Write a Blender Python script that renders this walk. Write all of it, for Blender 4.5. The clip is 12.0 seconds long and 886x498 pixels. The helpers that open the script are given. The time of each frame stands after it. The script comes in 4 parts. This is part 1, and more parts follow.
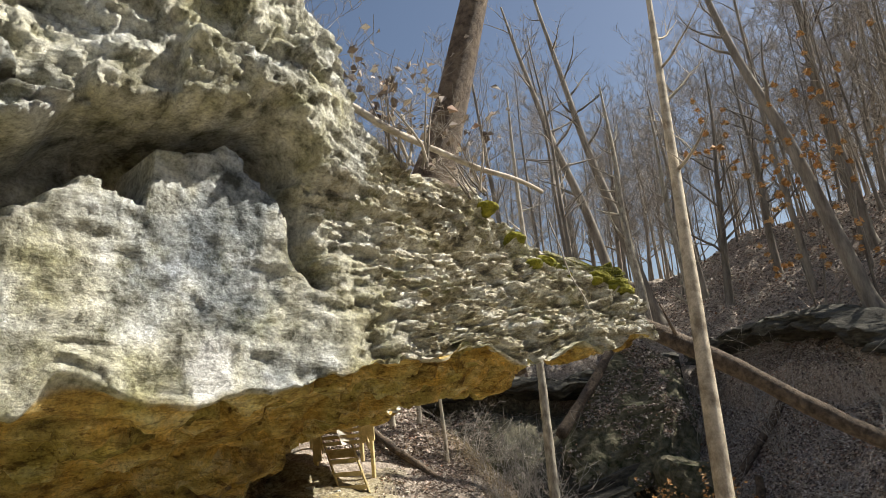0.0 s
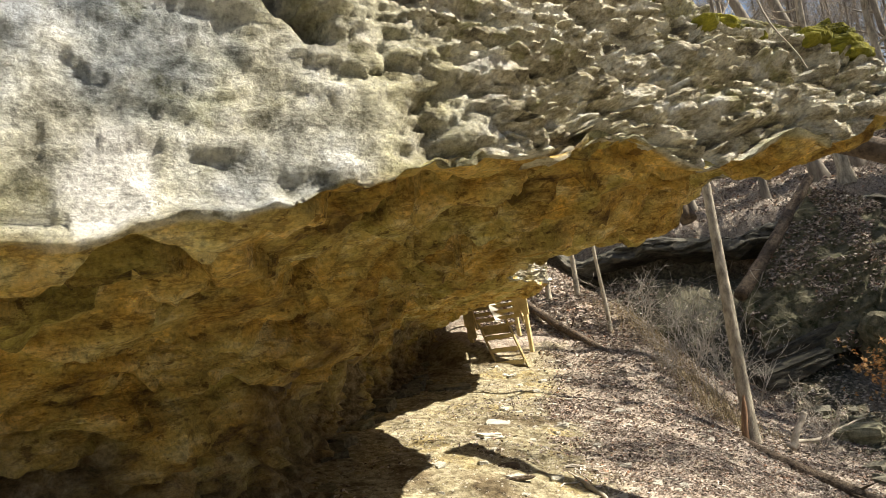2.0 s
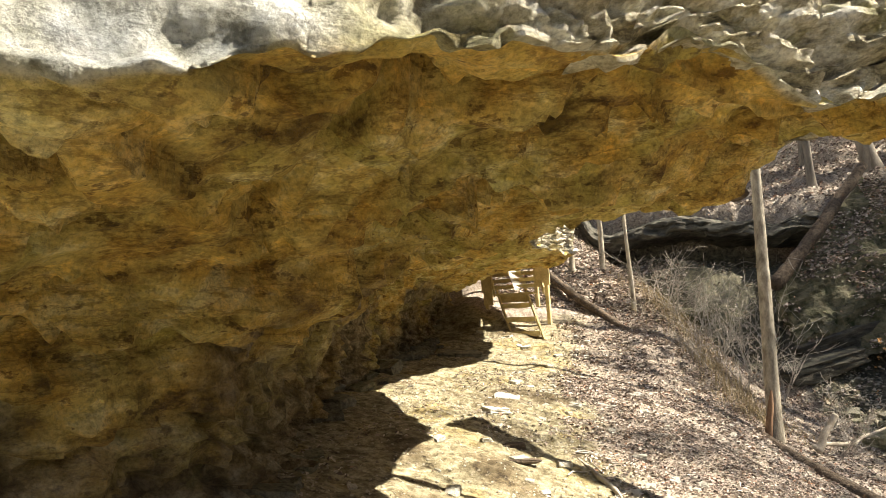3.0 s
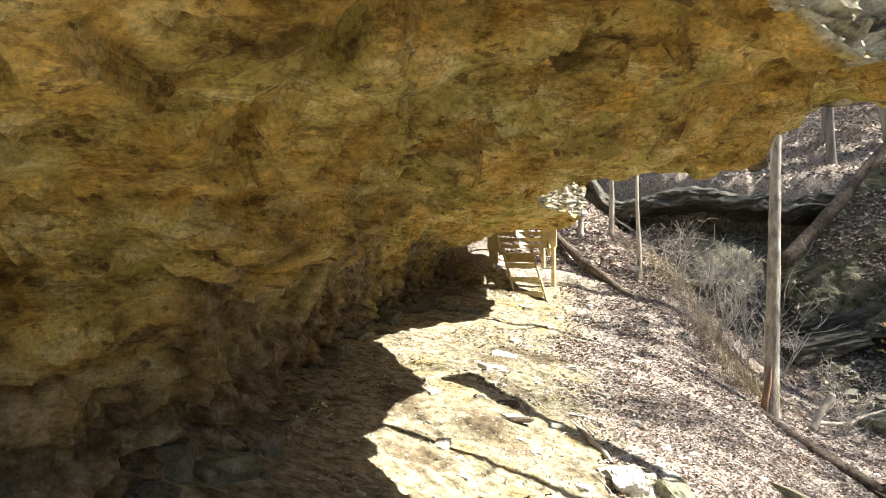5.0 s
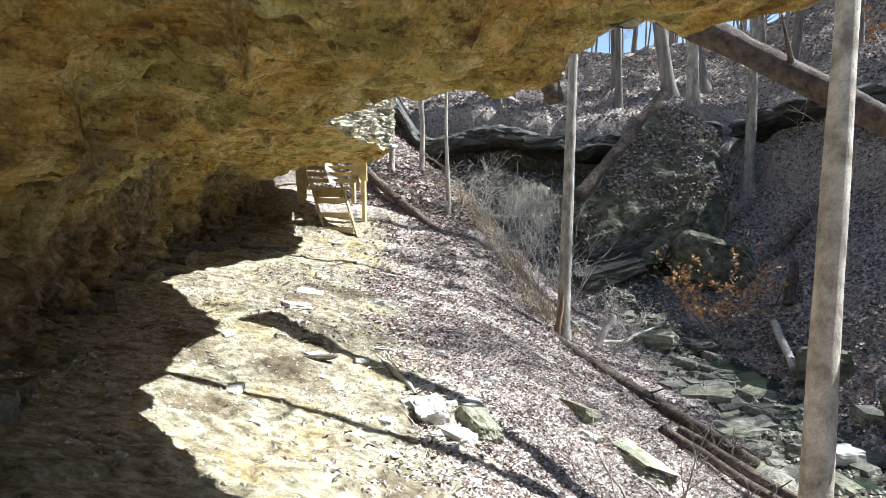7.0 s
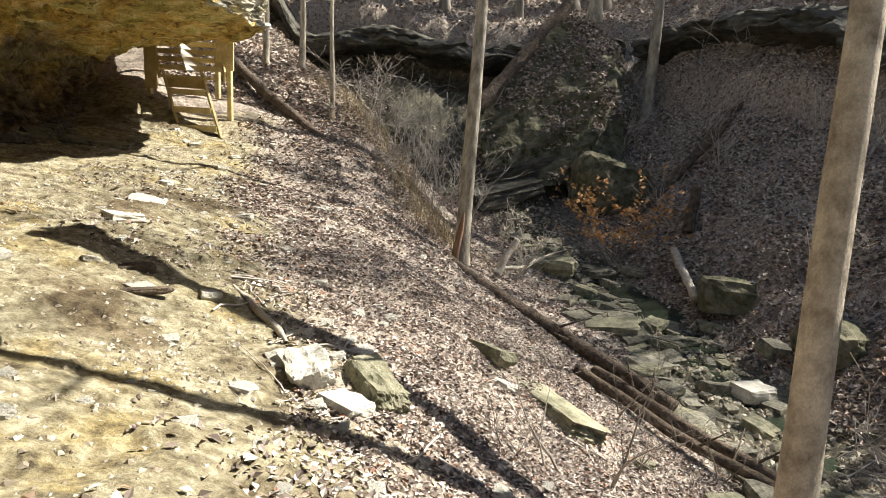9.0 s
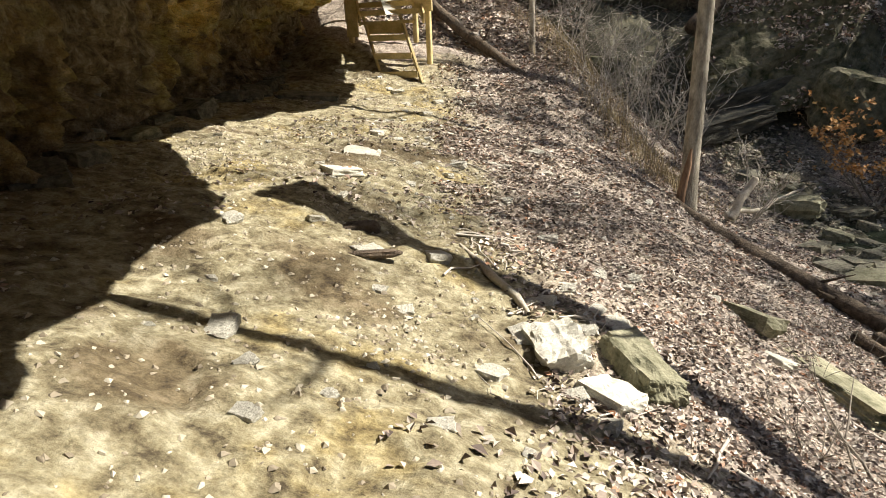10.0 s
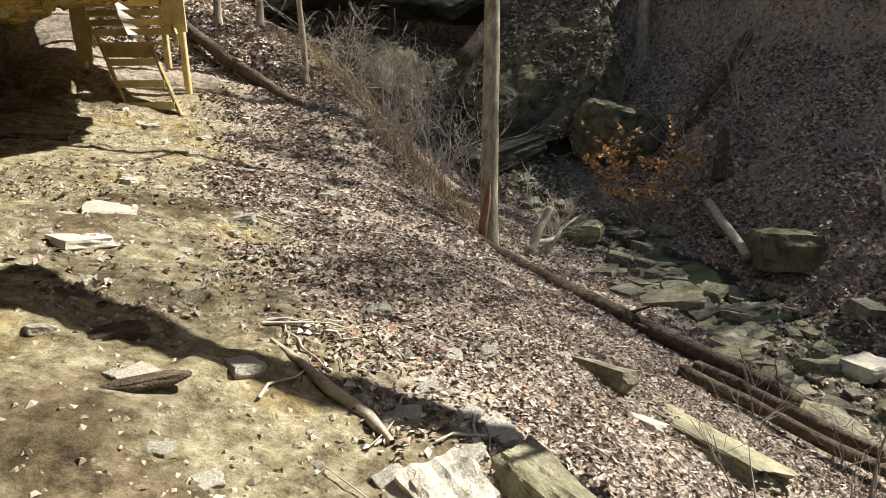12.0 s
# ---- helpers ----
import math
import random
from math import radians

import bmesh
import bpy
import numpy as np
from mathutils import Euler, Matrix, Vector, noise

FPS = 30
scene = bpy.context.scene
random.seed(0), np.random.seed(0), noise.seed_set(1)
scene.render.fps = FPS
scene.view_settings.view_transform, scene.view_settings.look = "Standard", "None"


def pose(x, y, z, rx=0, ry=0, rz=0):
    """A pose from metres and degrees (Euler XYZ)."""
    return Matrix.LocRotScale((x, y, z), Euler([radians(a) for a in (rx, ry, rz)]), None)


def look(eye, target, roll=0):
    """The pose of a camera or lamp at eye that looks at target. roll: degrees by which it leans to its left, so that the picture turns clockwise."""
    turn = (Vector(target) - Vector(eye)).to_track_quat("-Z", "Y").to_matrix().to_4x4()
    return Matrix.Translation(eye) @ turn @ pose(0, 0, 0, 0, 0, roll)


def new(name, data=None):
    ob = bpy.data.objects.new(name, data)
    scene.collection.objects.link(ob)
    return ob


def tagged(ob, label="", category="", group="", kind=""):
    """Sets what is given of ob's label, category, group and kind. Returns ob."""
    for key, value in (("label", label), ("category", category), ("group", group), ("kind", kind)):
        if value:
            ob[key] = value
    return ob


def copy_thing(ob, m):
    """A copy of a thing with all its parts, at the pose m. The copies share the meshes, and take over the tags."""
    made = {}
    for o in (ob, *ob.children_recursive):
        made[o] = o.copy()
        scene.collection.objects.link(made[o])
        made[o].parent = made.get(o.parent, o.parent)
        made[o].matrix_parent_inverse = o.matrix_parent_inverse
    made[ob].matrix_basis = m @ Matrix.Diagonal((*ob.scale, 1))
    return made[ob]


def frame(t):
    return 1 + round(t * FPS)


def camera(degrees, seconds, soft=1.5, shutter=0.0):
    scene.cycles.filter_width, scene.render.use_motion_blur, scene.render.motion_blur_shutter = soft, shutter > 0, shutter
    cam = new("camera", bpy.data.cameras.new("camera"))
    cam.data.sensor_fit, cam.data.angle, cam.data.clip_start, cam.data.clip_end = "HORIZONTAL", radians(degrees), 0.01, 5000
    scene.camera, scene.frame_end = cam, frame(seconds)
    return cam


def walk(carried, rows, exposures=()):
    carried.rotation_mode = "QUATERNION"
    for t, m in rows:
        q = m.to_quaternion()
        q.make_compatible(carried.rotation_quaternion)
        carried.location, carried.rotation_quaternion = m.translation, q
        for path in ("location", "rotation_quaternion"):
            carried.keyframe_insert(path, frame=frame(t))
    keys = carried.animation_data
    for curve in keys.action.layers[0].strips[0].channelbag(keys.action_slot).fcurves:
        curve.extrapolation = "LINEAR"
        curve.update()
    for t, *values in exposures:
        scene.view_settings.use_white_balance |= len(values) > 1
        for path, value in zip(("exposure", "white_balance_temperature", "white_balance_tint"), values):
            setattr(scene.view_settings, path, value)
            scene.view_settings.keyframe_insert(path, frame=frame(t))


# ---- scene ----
# ---- camera ----
cam = camera(67.81, 12.0, soft=0.85)
# seconds, eye x y z, yaw to the left, pitch up, roll
PATH = [
    (0, 0.000, 0.000, 1.550, 2.15, 14.33, -5.87),
    (0.5, -0.008, 0.220, 1.470, 3.85, 12.70, -6.84),
    (1, 0.096, 0.771, 1.401, 5.68, 9.87, -7.23),
    (1.5, 0.083, 1.355, 1.334, 7.67, 7.76, -6.21),
    (2, 0.024, 1.924, 1.367, 16.84, 5.96, -9.29),
    (2.5, -0.137, 2.478, 1.380, 18.55, 5.99, -3.80),
    (3, -0.158, 2.778, 1.356, 19.32, 2.99, -4.30),
    (3.5, -0.173, 2.942, 1.367, 20.69, 1.68, -3.47),
    (3.7, -0.178, 2.960, 1.334, 19.47, 1.34, -2.76),
    (5.3, -0.161, 2.953, 1.309, 19.85, -1.06, 0.06),
    (5.5, -0.157, 2.965, 1.305, 18.88, -1.00, 0.27),
    (6, -0.168, 3.009, 1.308, 18.17, -1.02, 0.48),
    (6.5, -0.157, 3.133, 1.291, 12.07, -1.65, 0.06),
    (7, -0.093, 3.394, 1.202, 4.39, -6.22, -0.16),
    (7.2, -0.066, 3.634, 1.180, 1.23, -7.11, -1.20),
    (8.8, -0.269, 5.267, 0.800, -6.91, -11.25, -0.34),
    (9, -0.306, 5.482, 0.761, -6.32, -12.82, 3.39),
    (9.5, -0.598, 6.011, 0.659, 5.56, -14.08, 0.98),
    (10, -0.797, 6.370, 0.645, 10.25, -18.17, -2.08),
    (10.5, -0.900, 6.782, 0.655, 2.19, -18.36, -1.48),
    (11, -0.953, 7.165, 0.612, 0.45, -16.21, -5.67),
    (11.5, -0.990, 7.503, 0.573, -5.43, -16.07, -1.50),
    (12, -1.235, 7.812, 0.569, -10.29, -16.14, -0.81),
]


def gaze(yaw, pitch):
    a, b = radians(yaw), radians(pitch)
    return Vector((-math.sin(a) * math.cos(b), math.cos(a) * math.cos(b), math.sin(b)))


# seconds, stops, kelvin, tint
EXPOSURES = [(0, 1.0, 6700, 10), (1.5, 1.2, 6900, 10), (2.5, 1.45, 7300, 10), (3.5, 1.9, 7300, 10), (5.5, 2.0, 6100, 10), (6.5, 1.85, 5650, 10), (7, 1.7, 5450, 10),
             (9, 1.3, 6600, 10), (10, 1.1, 6800, 10), (12, 1.0, 6800, 10)]
walk(cam, [(t, look((x, y, z), Vector((x, y, z)) + gaze(yaw, pitch), roll)) for t, x, y, z, yaw, pitch, roll in PATH],
     exposures=EXPOSURES)

# ---- light ----
SUN_AZ, SUN_EL = 17.0, 46.0   # degrees from +x towards +y, and above the horizon
world = bpy.data.worlds.new("world")
scene.world = world
world.use_nodes = True
wn = world.node_tree.nodes
sky = wn.new("ShaderNodeTexSky")
sky.sky_type, sky.sun_disc = "NISHITA", False
sky.dust_density = 1.5
sky.sun_elevation, sky.sun_rotation = radians(SUN_EL), radians(90 - SUN_AZ)
world.node_tree.links.new(sky.outputs[0], wn["Background"].inputs[0])
wn["Background"].inputs[1].default_value = 0.05
sun = new("sun", bpy.data.lights.new("sun", "SUN"))
sun.data.energy, sun.data.angle, sun.data.color = 5.0, radians(0.55), (1.0, 0.95, 0.86)
toward = Vector((math.cos(radians(SUN_AZ)) * math.cos(radians(SUN_EL)), math.sin(radians(SUN_AZ)) * math.cos(radians(SUN_EL)), math.sin(radians(SUN_EL))))
sun.matrix_world = look(toward * 60, (0, 0, 0))


# ---- noise ----
def lattice(i, j, k, seed):
    h = (i * 374761393 + j * 668265263 + k * 2147483647 + seed * 974711) & 0xFFFFFFFF
    h = ((h ^ (h >> 13)) * 1274126177) & 0xFFFFFFFF
    return ((h ^ (h >> 16)) & 0xFFFF) / 32767.5 - 1.0


def vnoise(p, seed=0):
    """Smooth value noise, -1 to 1, at points of shape (..., 3)."""
    p = np.asarray(p, float)
    b = np.floor(p).astype(np.int64)
    q = p - b
    q = q * q * q * (q * (q * 6 - 15) + 10)
    out = 0
    for dx in (0, 1):
        for dy in (0, 1):
            for dz in (0, 1):
                w = (q[..., 0] if dx else 1 - q[..., 0]) * (q[..., 1] if dy else 1 - q[..., 1]) * (q[..., 2] if dz else 1 - q[..., 2])
                out = out + w * lattice(b[..., 0] + dx, b[..., 1] + dy, b[..., 2] + dz, seed)
    return out


def fnoise(p, octaves=4, seed=0, gain=0.5):
    p = np.asarray(p, float)
    total, amp = 0, 1.0
    for o in range(octaves):
        total = total + amp * vnoise(p * 2.03 ** o + o * 17.3, seed + o)
        amp *= gain
    return total


def ridged(p, octaves=4, seed=0):
    p = np.asarray(p, float)
    total, amp = 0, 1.0
    for o in range(octaves):
        total = total + amp * (1 - 2 * np.abs(vnoise(p * 2.1 ** o + o * 9.1, seed + o)))
        amp *= 0.5
    return total


def cells(p, seed=0):
    """Broken-rock noise: a random height for the nearest cell, -1 to 1, and the distance to the cell's edge."""
    p = np.asarray(p, float)
    b = np.floor(p).astype(np.int64)
    best, second, value = np.full(p.shape[:-1], 9.0), np.full(p.shape[:-1], 9.0), np.zeros(p.shape[:-1])
    for dx in (-1, 0, 1):
        for dy in (-1, 0, 1):
            for dz in (-1, 0, 1):
                i, j, k = b[..., 0] + dx, b[..., 1] + dy, b[..., 2] + dz
                d = (i + 0.5 + 0.45 * lattice(i, j, k, seed) - p[..., 0]) ** 2 + (j + 0.5 + 0.45 * lattice(i, j, k, seed + 1) - p[..., 1]) ** 2 + (k + 0.5 + 0.45 * lattice(i, j, k, seed + 2) - p[..., 2]) ** 2
                near = d < best
                second = np.where(near, best, np.minimum(second, d))
                value = np.where(near, lattice(i, j, k, seed + 3), value)
                best = np.where(near, d, best)
    return value, np.sqrt(second) - np.sqrt(best)


def step(a, b, x):
    t = np.clip((np.asarray(x, float) - a) / (b - a), 0, 1)
    return t * t * (3 - 2 * t)


# ---- materials ----
def shader(name):
    m = bpy.data.materials.new(name)
    m.use_nodes = True
    return m, m.node_tree.nodes, m.node_tree.links, m.node_tree.nodes["Principled BSDF"]


def ramp(nodes, stops):
    r = nodes.new("ShaderNodeValToRGB")
    while len(r.color_ramp.elements) < len(stops):
        r.color_ramp.elements.new(0.5)
    for e, (pos, col) in zip(r.color_ramp.elements, stops):
        e.position, e.color = pos, (*col, 1)
    return r


def tex(nodes, links, scale, detail=6.0, rough=0.6, stretch=(1, 1, 1), distort=0.0):
    co, mp, n = nodes.new("ShaderNodeTexCoord"), nodes.new("ShaderNodeMapping"), nodes.new("ShaderNodeTexNoise")
    mp.inputs["Scale"].default_value = stretch
    n.inputs["Scale"].default_value, n.inputs["Detail"].default_value = scale, detail
    n.inputs["Roughness"].default_value, n.inputs["Distortion"].default_value = rough, distort
    links.new(co.outputs["Object"], mp.inputs[0])
    links.new(mp.outputs[0], n.inputs["Vector"])
    return n


def mix(nodes, links, fac, a, b, blend="MIX"):
    m = nodes.new("ShaderNodeMix")
    m.data_type, m.blend_type = "RGBA", blend
    for sock, v in ((m.inputs[0], fac), (m.inputs[6], a), (m.inputs[7], b)):
        if isinstance(v, bpy.types.NodeSocket):
            links.new(v, sock)
        elif isinstance(v, tuple):
            sock.default_value = (*v, 1)
        else:
            sock.default_value = v
    return m.outputs[2]


def relief(nodes, links, bsdf, height, distance, strength=1.0, under=None):
    b = nodes.new("ShaderNodeBump")
    b.inputs["Distance"].default_value, b.inputs["Strength"].default_value = distance, strength
    links.new(height, b.inputs["Height"])
    if under:
        links.new(under, b.inputs["Normal"])
    links.new(b.outputs[0], bsdf.inputs["Normal"])
    return b.outputs[0]


def plain(name, dark, light, scale=8, rough=0.85, bump=0.01, stretch=(1, 1, 1), fine=60, vary=0.0, metal=0.0):
    """A two-tone grained surface with fine relief; vary shifts its brightness from piece to piece."""
    m, nodes, links, bsdf = shader(name)
    a, b = tex(nodes, links, scale, 6, 0.62, stretch), tex(nodes, links, fine, 4, 0.7, stretch)
    mid = tuple((x + y) / 2 for x, y in zip(dark, light))
    r = ramp(nodes, [(0.3, dark), (0.5, mid), (0.72, light)])
    links.new(a.outputs[0], r.inputs[0])
    g = ramp(nodes, [(0.3, (0.6, 0.6, 0.6)), (0.7, (1.15, 1.15, 1.15))])
    links.new(b.outputs[0], g.inputs[0])
    col = mix(nodes, links, 0.7, r.outputs[0], g.outputs[0], "MULTIPLY")
    if vary:
        info, mr = nodes.new("ShaderNodeObjectInfo"), nodes.new("ShaderNodeMapRange")
        mr.inputs[3].default_value, mr.inputs[4].default_value = 1 - vary, 1 + vary
        links.new(info.outputs["Random"], mr.inputs[0])
        hsv = nodes.new("ShaderNodeHueSaturation")
        links.new(mr.outputs[0], hsv.inputs["Value"])
        links.new(col, hsv.inputs["Color"])
        col = hsv.outputs[0]
    links.new(col, bsdf.inputs["Base Color"])
    bsdf.inputs["Roughness"].default_value, bsdf.inputs["Metallic"].default_value = rough, metal
    n1 = relief(nodes, links, bsdf, a.outputs[0], bump * 2)
    relief(nodes, links, bsdf, b.outputs[0], bump, 0.8, n1)
    return m


def mask(nodes, name):
    at = nodes.new("ShaderNodeAttribute")
    at.attribute_name = name
    return at.outputs["Fac"]


def rock_material():
    """Grey lichened limestone face, ochre clean stone below the lip, moss where it grows."""
    m, nodes, links, bsdf = shader("limestone")
    big, mid, fine = tex(nodes, links, 1.3, 6, 0.6), tex(nodes, links, 6, 8, 0.68), tex(nodes, links, 45, 6, 0.75)
    grey = ramp(nodes, [(0.37, (0.17, 0.165, 0.125)), (0.45, (0.45, 0.44, 0.37)), (0.53, (0.66, 0.65, 0.57)), (0.62, (0.84, 0.83, 0.77))])
    links.new(mid.outputs[0], grey.inputs[0])
    tint = ramp(nodes, [(0.37, (0.50, 0.57, 0.68)), (0.45, (0.90, 0.94, 0.98)), (0.53, (1.0, 1.0, 0.93)), (0.63, (0.72, 0.70, 0.42))])
    links.new(big.outputs[0], tint.inputs[0])
    face = mix(nodes, links, 0.8, grey.outputs[0], tint.outputs[0], "MULTIPLY")
    streak = tex(nodes, links, 2.4, 8, 0.68, (1, 1, 2.6), 0.0)
    flakes = tex(nodes, links, 3.0, 7, 0.62, (1, 1, 2.6), 0.0)
    stain = ramp(nodes, [(0.4, (0.50, 0.56, 0.66)), (0.6, (0.85, 0.88, 0.95))])
    links.new(mid.outputs[0], stain.inputs[0])
    face = mix(nodes, links, mask(nodes, "stain"), face, mix(nodes, links, 1.0, face, stain.outputs[0], "MULTIPLY"))
    face = mix(nodes, links, mask(nodes, "white"), face, (0.78, 0.78, 0.74))
    bed = tex(nodes, links, 5.0, 8, 0.72, (1, 1, 2.4), 0.0)
    beds = ramp(nodes, [(0.38, (0.10, 0.075, 0.04)), (0.44, (0.40, 0.345, 0.21)), (0.51, (0.68, 0.62, 0.46)), (0.58, (0.93, 0.90, 0.80))])
    links.new(bed.outputs[0], beds.inputs[0])
    face = mix(nodes, links, mask(nodes, "broken"), face, beds.outputs[0])
    och = ramp(nodes, [(0.36, (0.18, 0.115, 0.03)), (0.44, (0.50, 0.38, 0.115)), (0.53, (0.70, 0.56, 0.20)), (0.62, (0.88, 0.78, 0.42))])
    links.new(streak.outputs[0], och.inputs[0])
    rust = ramp(nodes, [(0.36, (0.74, 0.80, 0.62)), (0.46, (1.0, 1.0, 1.0)), (0.55, (1.0, 0.80, 0.50)), (0.66, (0.86, 0.90, 0.76))])
    links.new(big.outputs[0], rust.inputs[0])
    under = mix(nodes, links, 0.85, och.outputs[0], rust.outputs[0], "MULTIPLY")
    # dark lines painted for the shade under ceiling flakes and in crevices
    seam_shade = tex(nodes, links, 1.1, 8, 0.66, (1, 1, 4.0), 0.0)
    lines = ramp(nodes, [(0.475, (1, 1, 1)), (0.49, (0.42, 0.32, 0.22)), (0.5, (0.32, 0.24, 0.16)), (0.515, (1, 1, 1))])
    links.new(seam_shade.outputs[0], lines.inputs[0])
    under = mix(nodes, links, 0.55, under, lines.outputs[0], "MULTIPLY")
    blot = tex(nodes, links, 6.0, 6, 0.68, (1, 1, 2.0), 0.0)
    spots = ramp(nodes, [(0.37, (0.26, 0.19, 0.13)), (0.41, (1, 1, 1)), (0.60, (1, 1, 1)), (0.64, (1.4, 1.38, 1.3))])
    links.new(blot.outputs[0], spots.inputs[0])
    under = mix(nodes, links, 0.8, under, spots.outputs[0], "MULTIPLY")
    # dirt-brown lower wall, with the hollow's deep shade put into its colour
    dirt_shade = ramp(nodes, [(0.40, (0.06, 0.045, 0.03)), (0.50, (0.22, 0.17, 0.105)), (0.62, (0.44, 0.38, 0.28))])
    links.new(mid.outputs[0], dirt_shade.inputs[0])
    under = mix(nodes, links, mask(nodes, "soil_shade"), under, dirt_shade.outputs[0])
    col = mix(nodes, links, mask(nodes, "ochre"), face, under)
    lich = ramp(nodes, [(0.55, (0, 0, 0)), (0.63, (1, 1, 1))])
    links.new(tex(nodes, links, 3.4, 7, 0.7).outputs[0], lich.inputs[0])
    lf = nodes.new("ShaderNodeMath")
    lf.operation = "MULTIPLY"
    links.new(lich.outputs[0], lf.inputs[0])
    links.new(mask(nodes, "lichen"), lf.inputs[1])
    col = mix(nodes, links, lf.outputs[0], col, (0.30, 0.29, 0.10))
    mossc = ramp(nodes, [(0.35, (0.06, 0.07, 0.01)), (0.65, (0.34, 0.32, 0.03))])
    links.new(fine.outputs[0], mossc.inputs[0])
    col = mix(nodes, links, mask(nodes, "moss"), col, mossc.outputs[0])
    spk = ramp(nodes, [(0.34, (0.38, 0.38, 0.38)), (0.5, (0.95, 0.95, 0.95)), (0.64, (1.25, 1.25, 1.25))])
    links.new(fine.outputs[0], spk.inputs[0])
    col = mix(nodes, links, 0.75, col, spk.outputs[0], "MULTIPLY")
    links.new(col, bsdf.inputs["Base Color"])
    bsdf.inputs["Roughness"].default_value = 0.9
    n1 = relief(nodes, links, bsdf, mid.outputs[0], 0.06, 1.0)
    beat = nodes.new("ShaderNodeMath")
    beat.operation = "MULTIPLY"
    links.new(bed.outputs[0], beat.inputs[0])
    links.new(mask(nodes, "broken"), beat.inputs[1])
    n2 = relief(nodes, links, bsdf, beat.outputs[0], 0.08, 1.0, n1)
    n3 = relief(nodes, links, bsdf, flakes.outputs[0], 0.07, 1.0, n2)
    relief(nodes, links, bsdf, fine.outputs[0], 0.016, 1.0, n3)
    return m


def ground_material():
    """Trodden tan soil on the path, leaf mould beside it, wet stone in the creek."""
    m, nodes, links, bsdf = shader("ground_soil")
    big, mid, fine = tex(nodes, links, 0.9, 5, 0.6), tex(nodes, links, 7, 8, 0.7), tex(nodes, links, 38, 6, 0.75)
    soil = ramp(nodes, [(0.34, (0.07, 0.053, 0.03)), (0.43, (0.20, 0.168, 0.10)), (0.52, (0.32, 0.285, 0.185)), (0.62, (0.48, 0.44, 0.32))])
    links.new(mid.outputs[0], soil.inputs[0])
    yel = ramp(nodes, [(0.38, (0.45, 0.38, 0.31)), (0.47, (0.95, 0.95, 0.93)), (0.56, (1, 1, 0.96)), (0.64, (1.0, 0.90, 0.62))])
    links.new(big.outputs[0], yel.inputs[0])
    path = mix(nodes, links, 0.9, soil.outputs[0], yel.outputs[0], "MULTIPLY")
    leaf = ramp(nodes, [(0.33, (0.07, 0.052, 0.04)), (0.44, (0.24, 0.195, 0.155)), (0.54, (0.42, 0.36, 0.30)), (0.66, (0.64, 0.58, 0.51))])
    links.new(fine.outputs[0], leaf.inputs[0])
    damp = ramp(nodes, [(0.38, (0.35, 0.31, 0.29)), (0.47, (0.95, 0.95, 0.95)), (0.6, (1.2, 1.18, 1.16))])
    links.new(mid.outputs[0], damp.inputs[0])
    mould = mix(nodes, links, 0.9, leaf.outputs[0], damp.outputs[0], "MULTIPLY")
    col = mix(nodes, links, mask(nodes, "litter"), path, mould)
    wet = ramp(nodes, [(0.35, (0.03, 0.03, 0.022)), (0.55, (0.12, 0.11, 0.07)), (0.7, (0.26, 0.24, 0.15))])
    links.new(mid.outputs[0], wet.inputs[0])
    col = mix(nodes, links, mask(nodes, "bed"), col, wet.outputs[0])
    spk = ramp(nodes, [(0.34, (0.5, 0.5, 0.5)), (0.5, (0.97, 0.97, 0.97)), (0.64, (1.18, 1.18, 1.18))])
    links.new(fine.outputs[0], spk.inputs[0])
    col = mix(nodes, links, 0.6, col, spk.outputs[0], "MULTIPLY")
    links.new(col, bsdf.inputs["Base Color"])
    bsdf.inputs["Roughness"].default_value = 0.95
    n1 = relief(nodes, links, bsdf, mid.outputs[0], 0.05, 0.7)
    relief(nodes, links, bsdf, fine.outputs[0], 0.02, 0.8, n1)
    return m


def island_material(name, stops, rough=0.8, trans=0.0):
    """Leaves and grass: each island takes its own tone."""
    m, nodes, links, bsdf = shader(name)
    g = nodes.new("ShaderNodeNewGeometry")
    r = ramp(nodes, stops)
    links.new(g.outputs["Random Per Island"], r.inputs[0])
    n = tex(nodes, links, 60, 3, 0.6)
    s = ramp(nodes, [(0.3, (0.75, 0.75, 0.75)), (0.7, (1.1, 1.1, 1.1))])
    links.new(n.outputs[0], s.inputs[0])
    links.new(mix(nodes, links, 0.7, r.outputs[0], s.outputs[0], "MULTIPLY"), bsdf.inputs["Base Color"])
    bsdf.inputs["Roughness"].default_value = rough
    bsdf.inputs["Transmission Weight"].default_value = 0.0
    return m


ROCK = rock_material()
SOIL = ground_material()
BARK = plain("grey_bark", (0.16, 0.135, 0.10), (0.66, 0.60, 0.48), 7, 0.9, 0.02, (1, 1, 0.4), 60, 0.15)
TANBARK = plain("tan_bark", (0.24, 0.19, 0.13), (0.80, 0.70, 0.53), 5, 0.85, 0.015, (1, 1, 0.8), 50, 0.1)
BARK_FAR = plain("dull_bark", (0.13, 0.11, 0.09), (0.42, 0.375, 0.31), 3, 0.95, 0.01, (1, 1, 0.2), 20, 0.25)
DEADWOOD = plain("dead_bark", (0.045, 0.03, 0.02), (0.27, 0.205, 0.145), 9, 0.95, 0.04, (1, 1, 1), 55, 0.15)
PALEWOOD = plain("barked_pale_wood", (0.36, 0.31, 0.24), (0.68, 0.62, 0.52), 9, 0.8, 0.004, (1, 1, 1), 40, 0.1)
LUMBER = plain("treated_lumber", (0.50, 0.39, 0.17), (0.80, 0.67, 0.37), 4, 0.75, 0.003, (1, 1, 1), 30, 0.12)
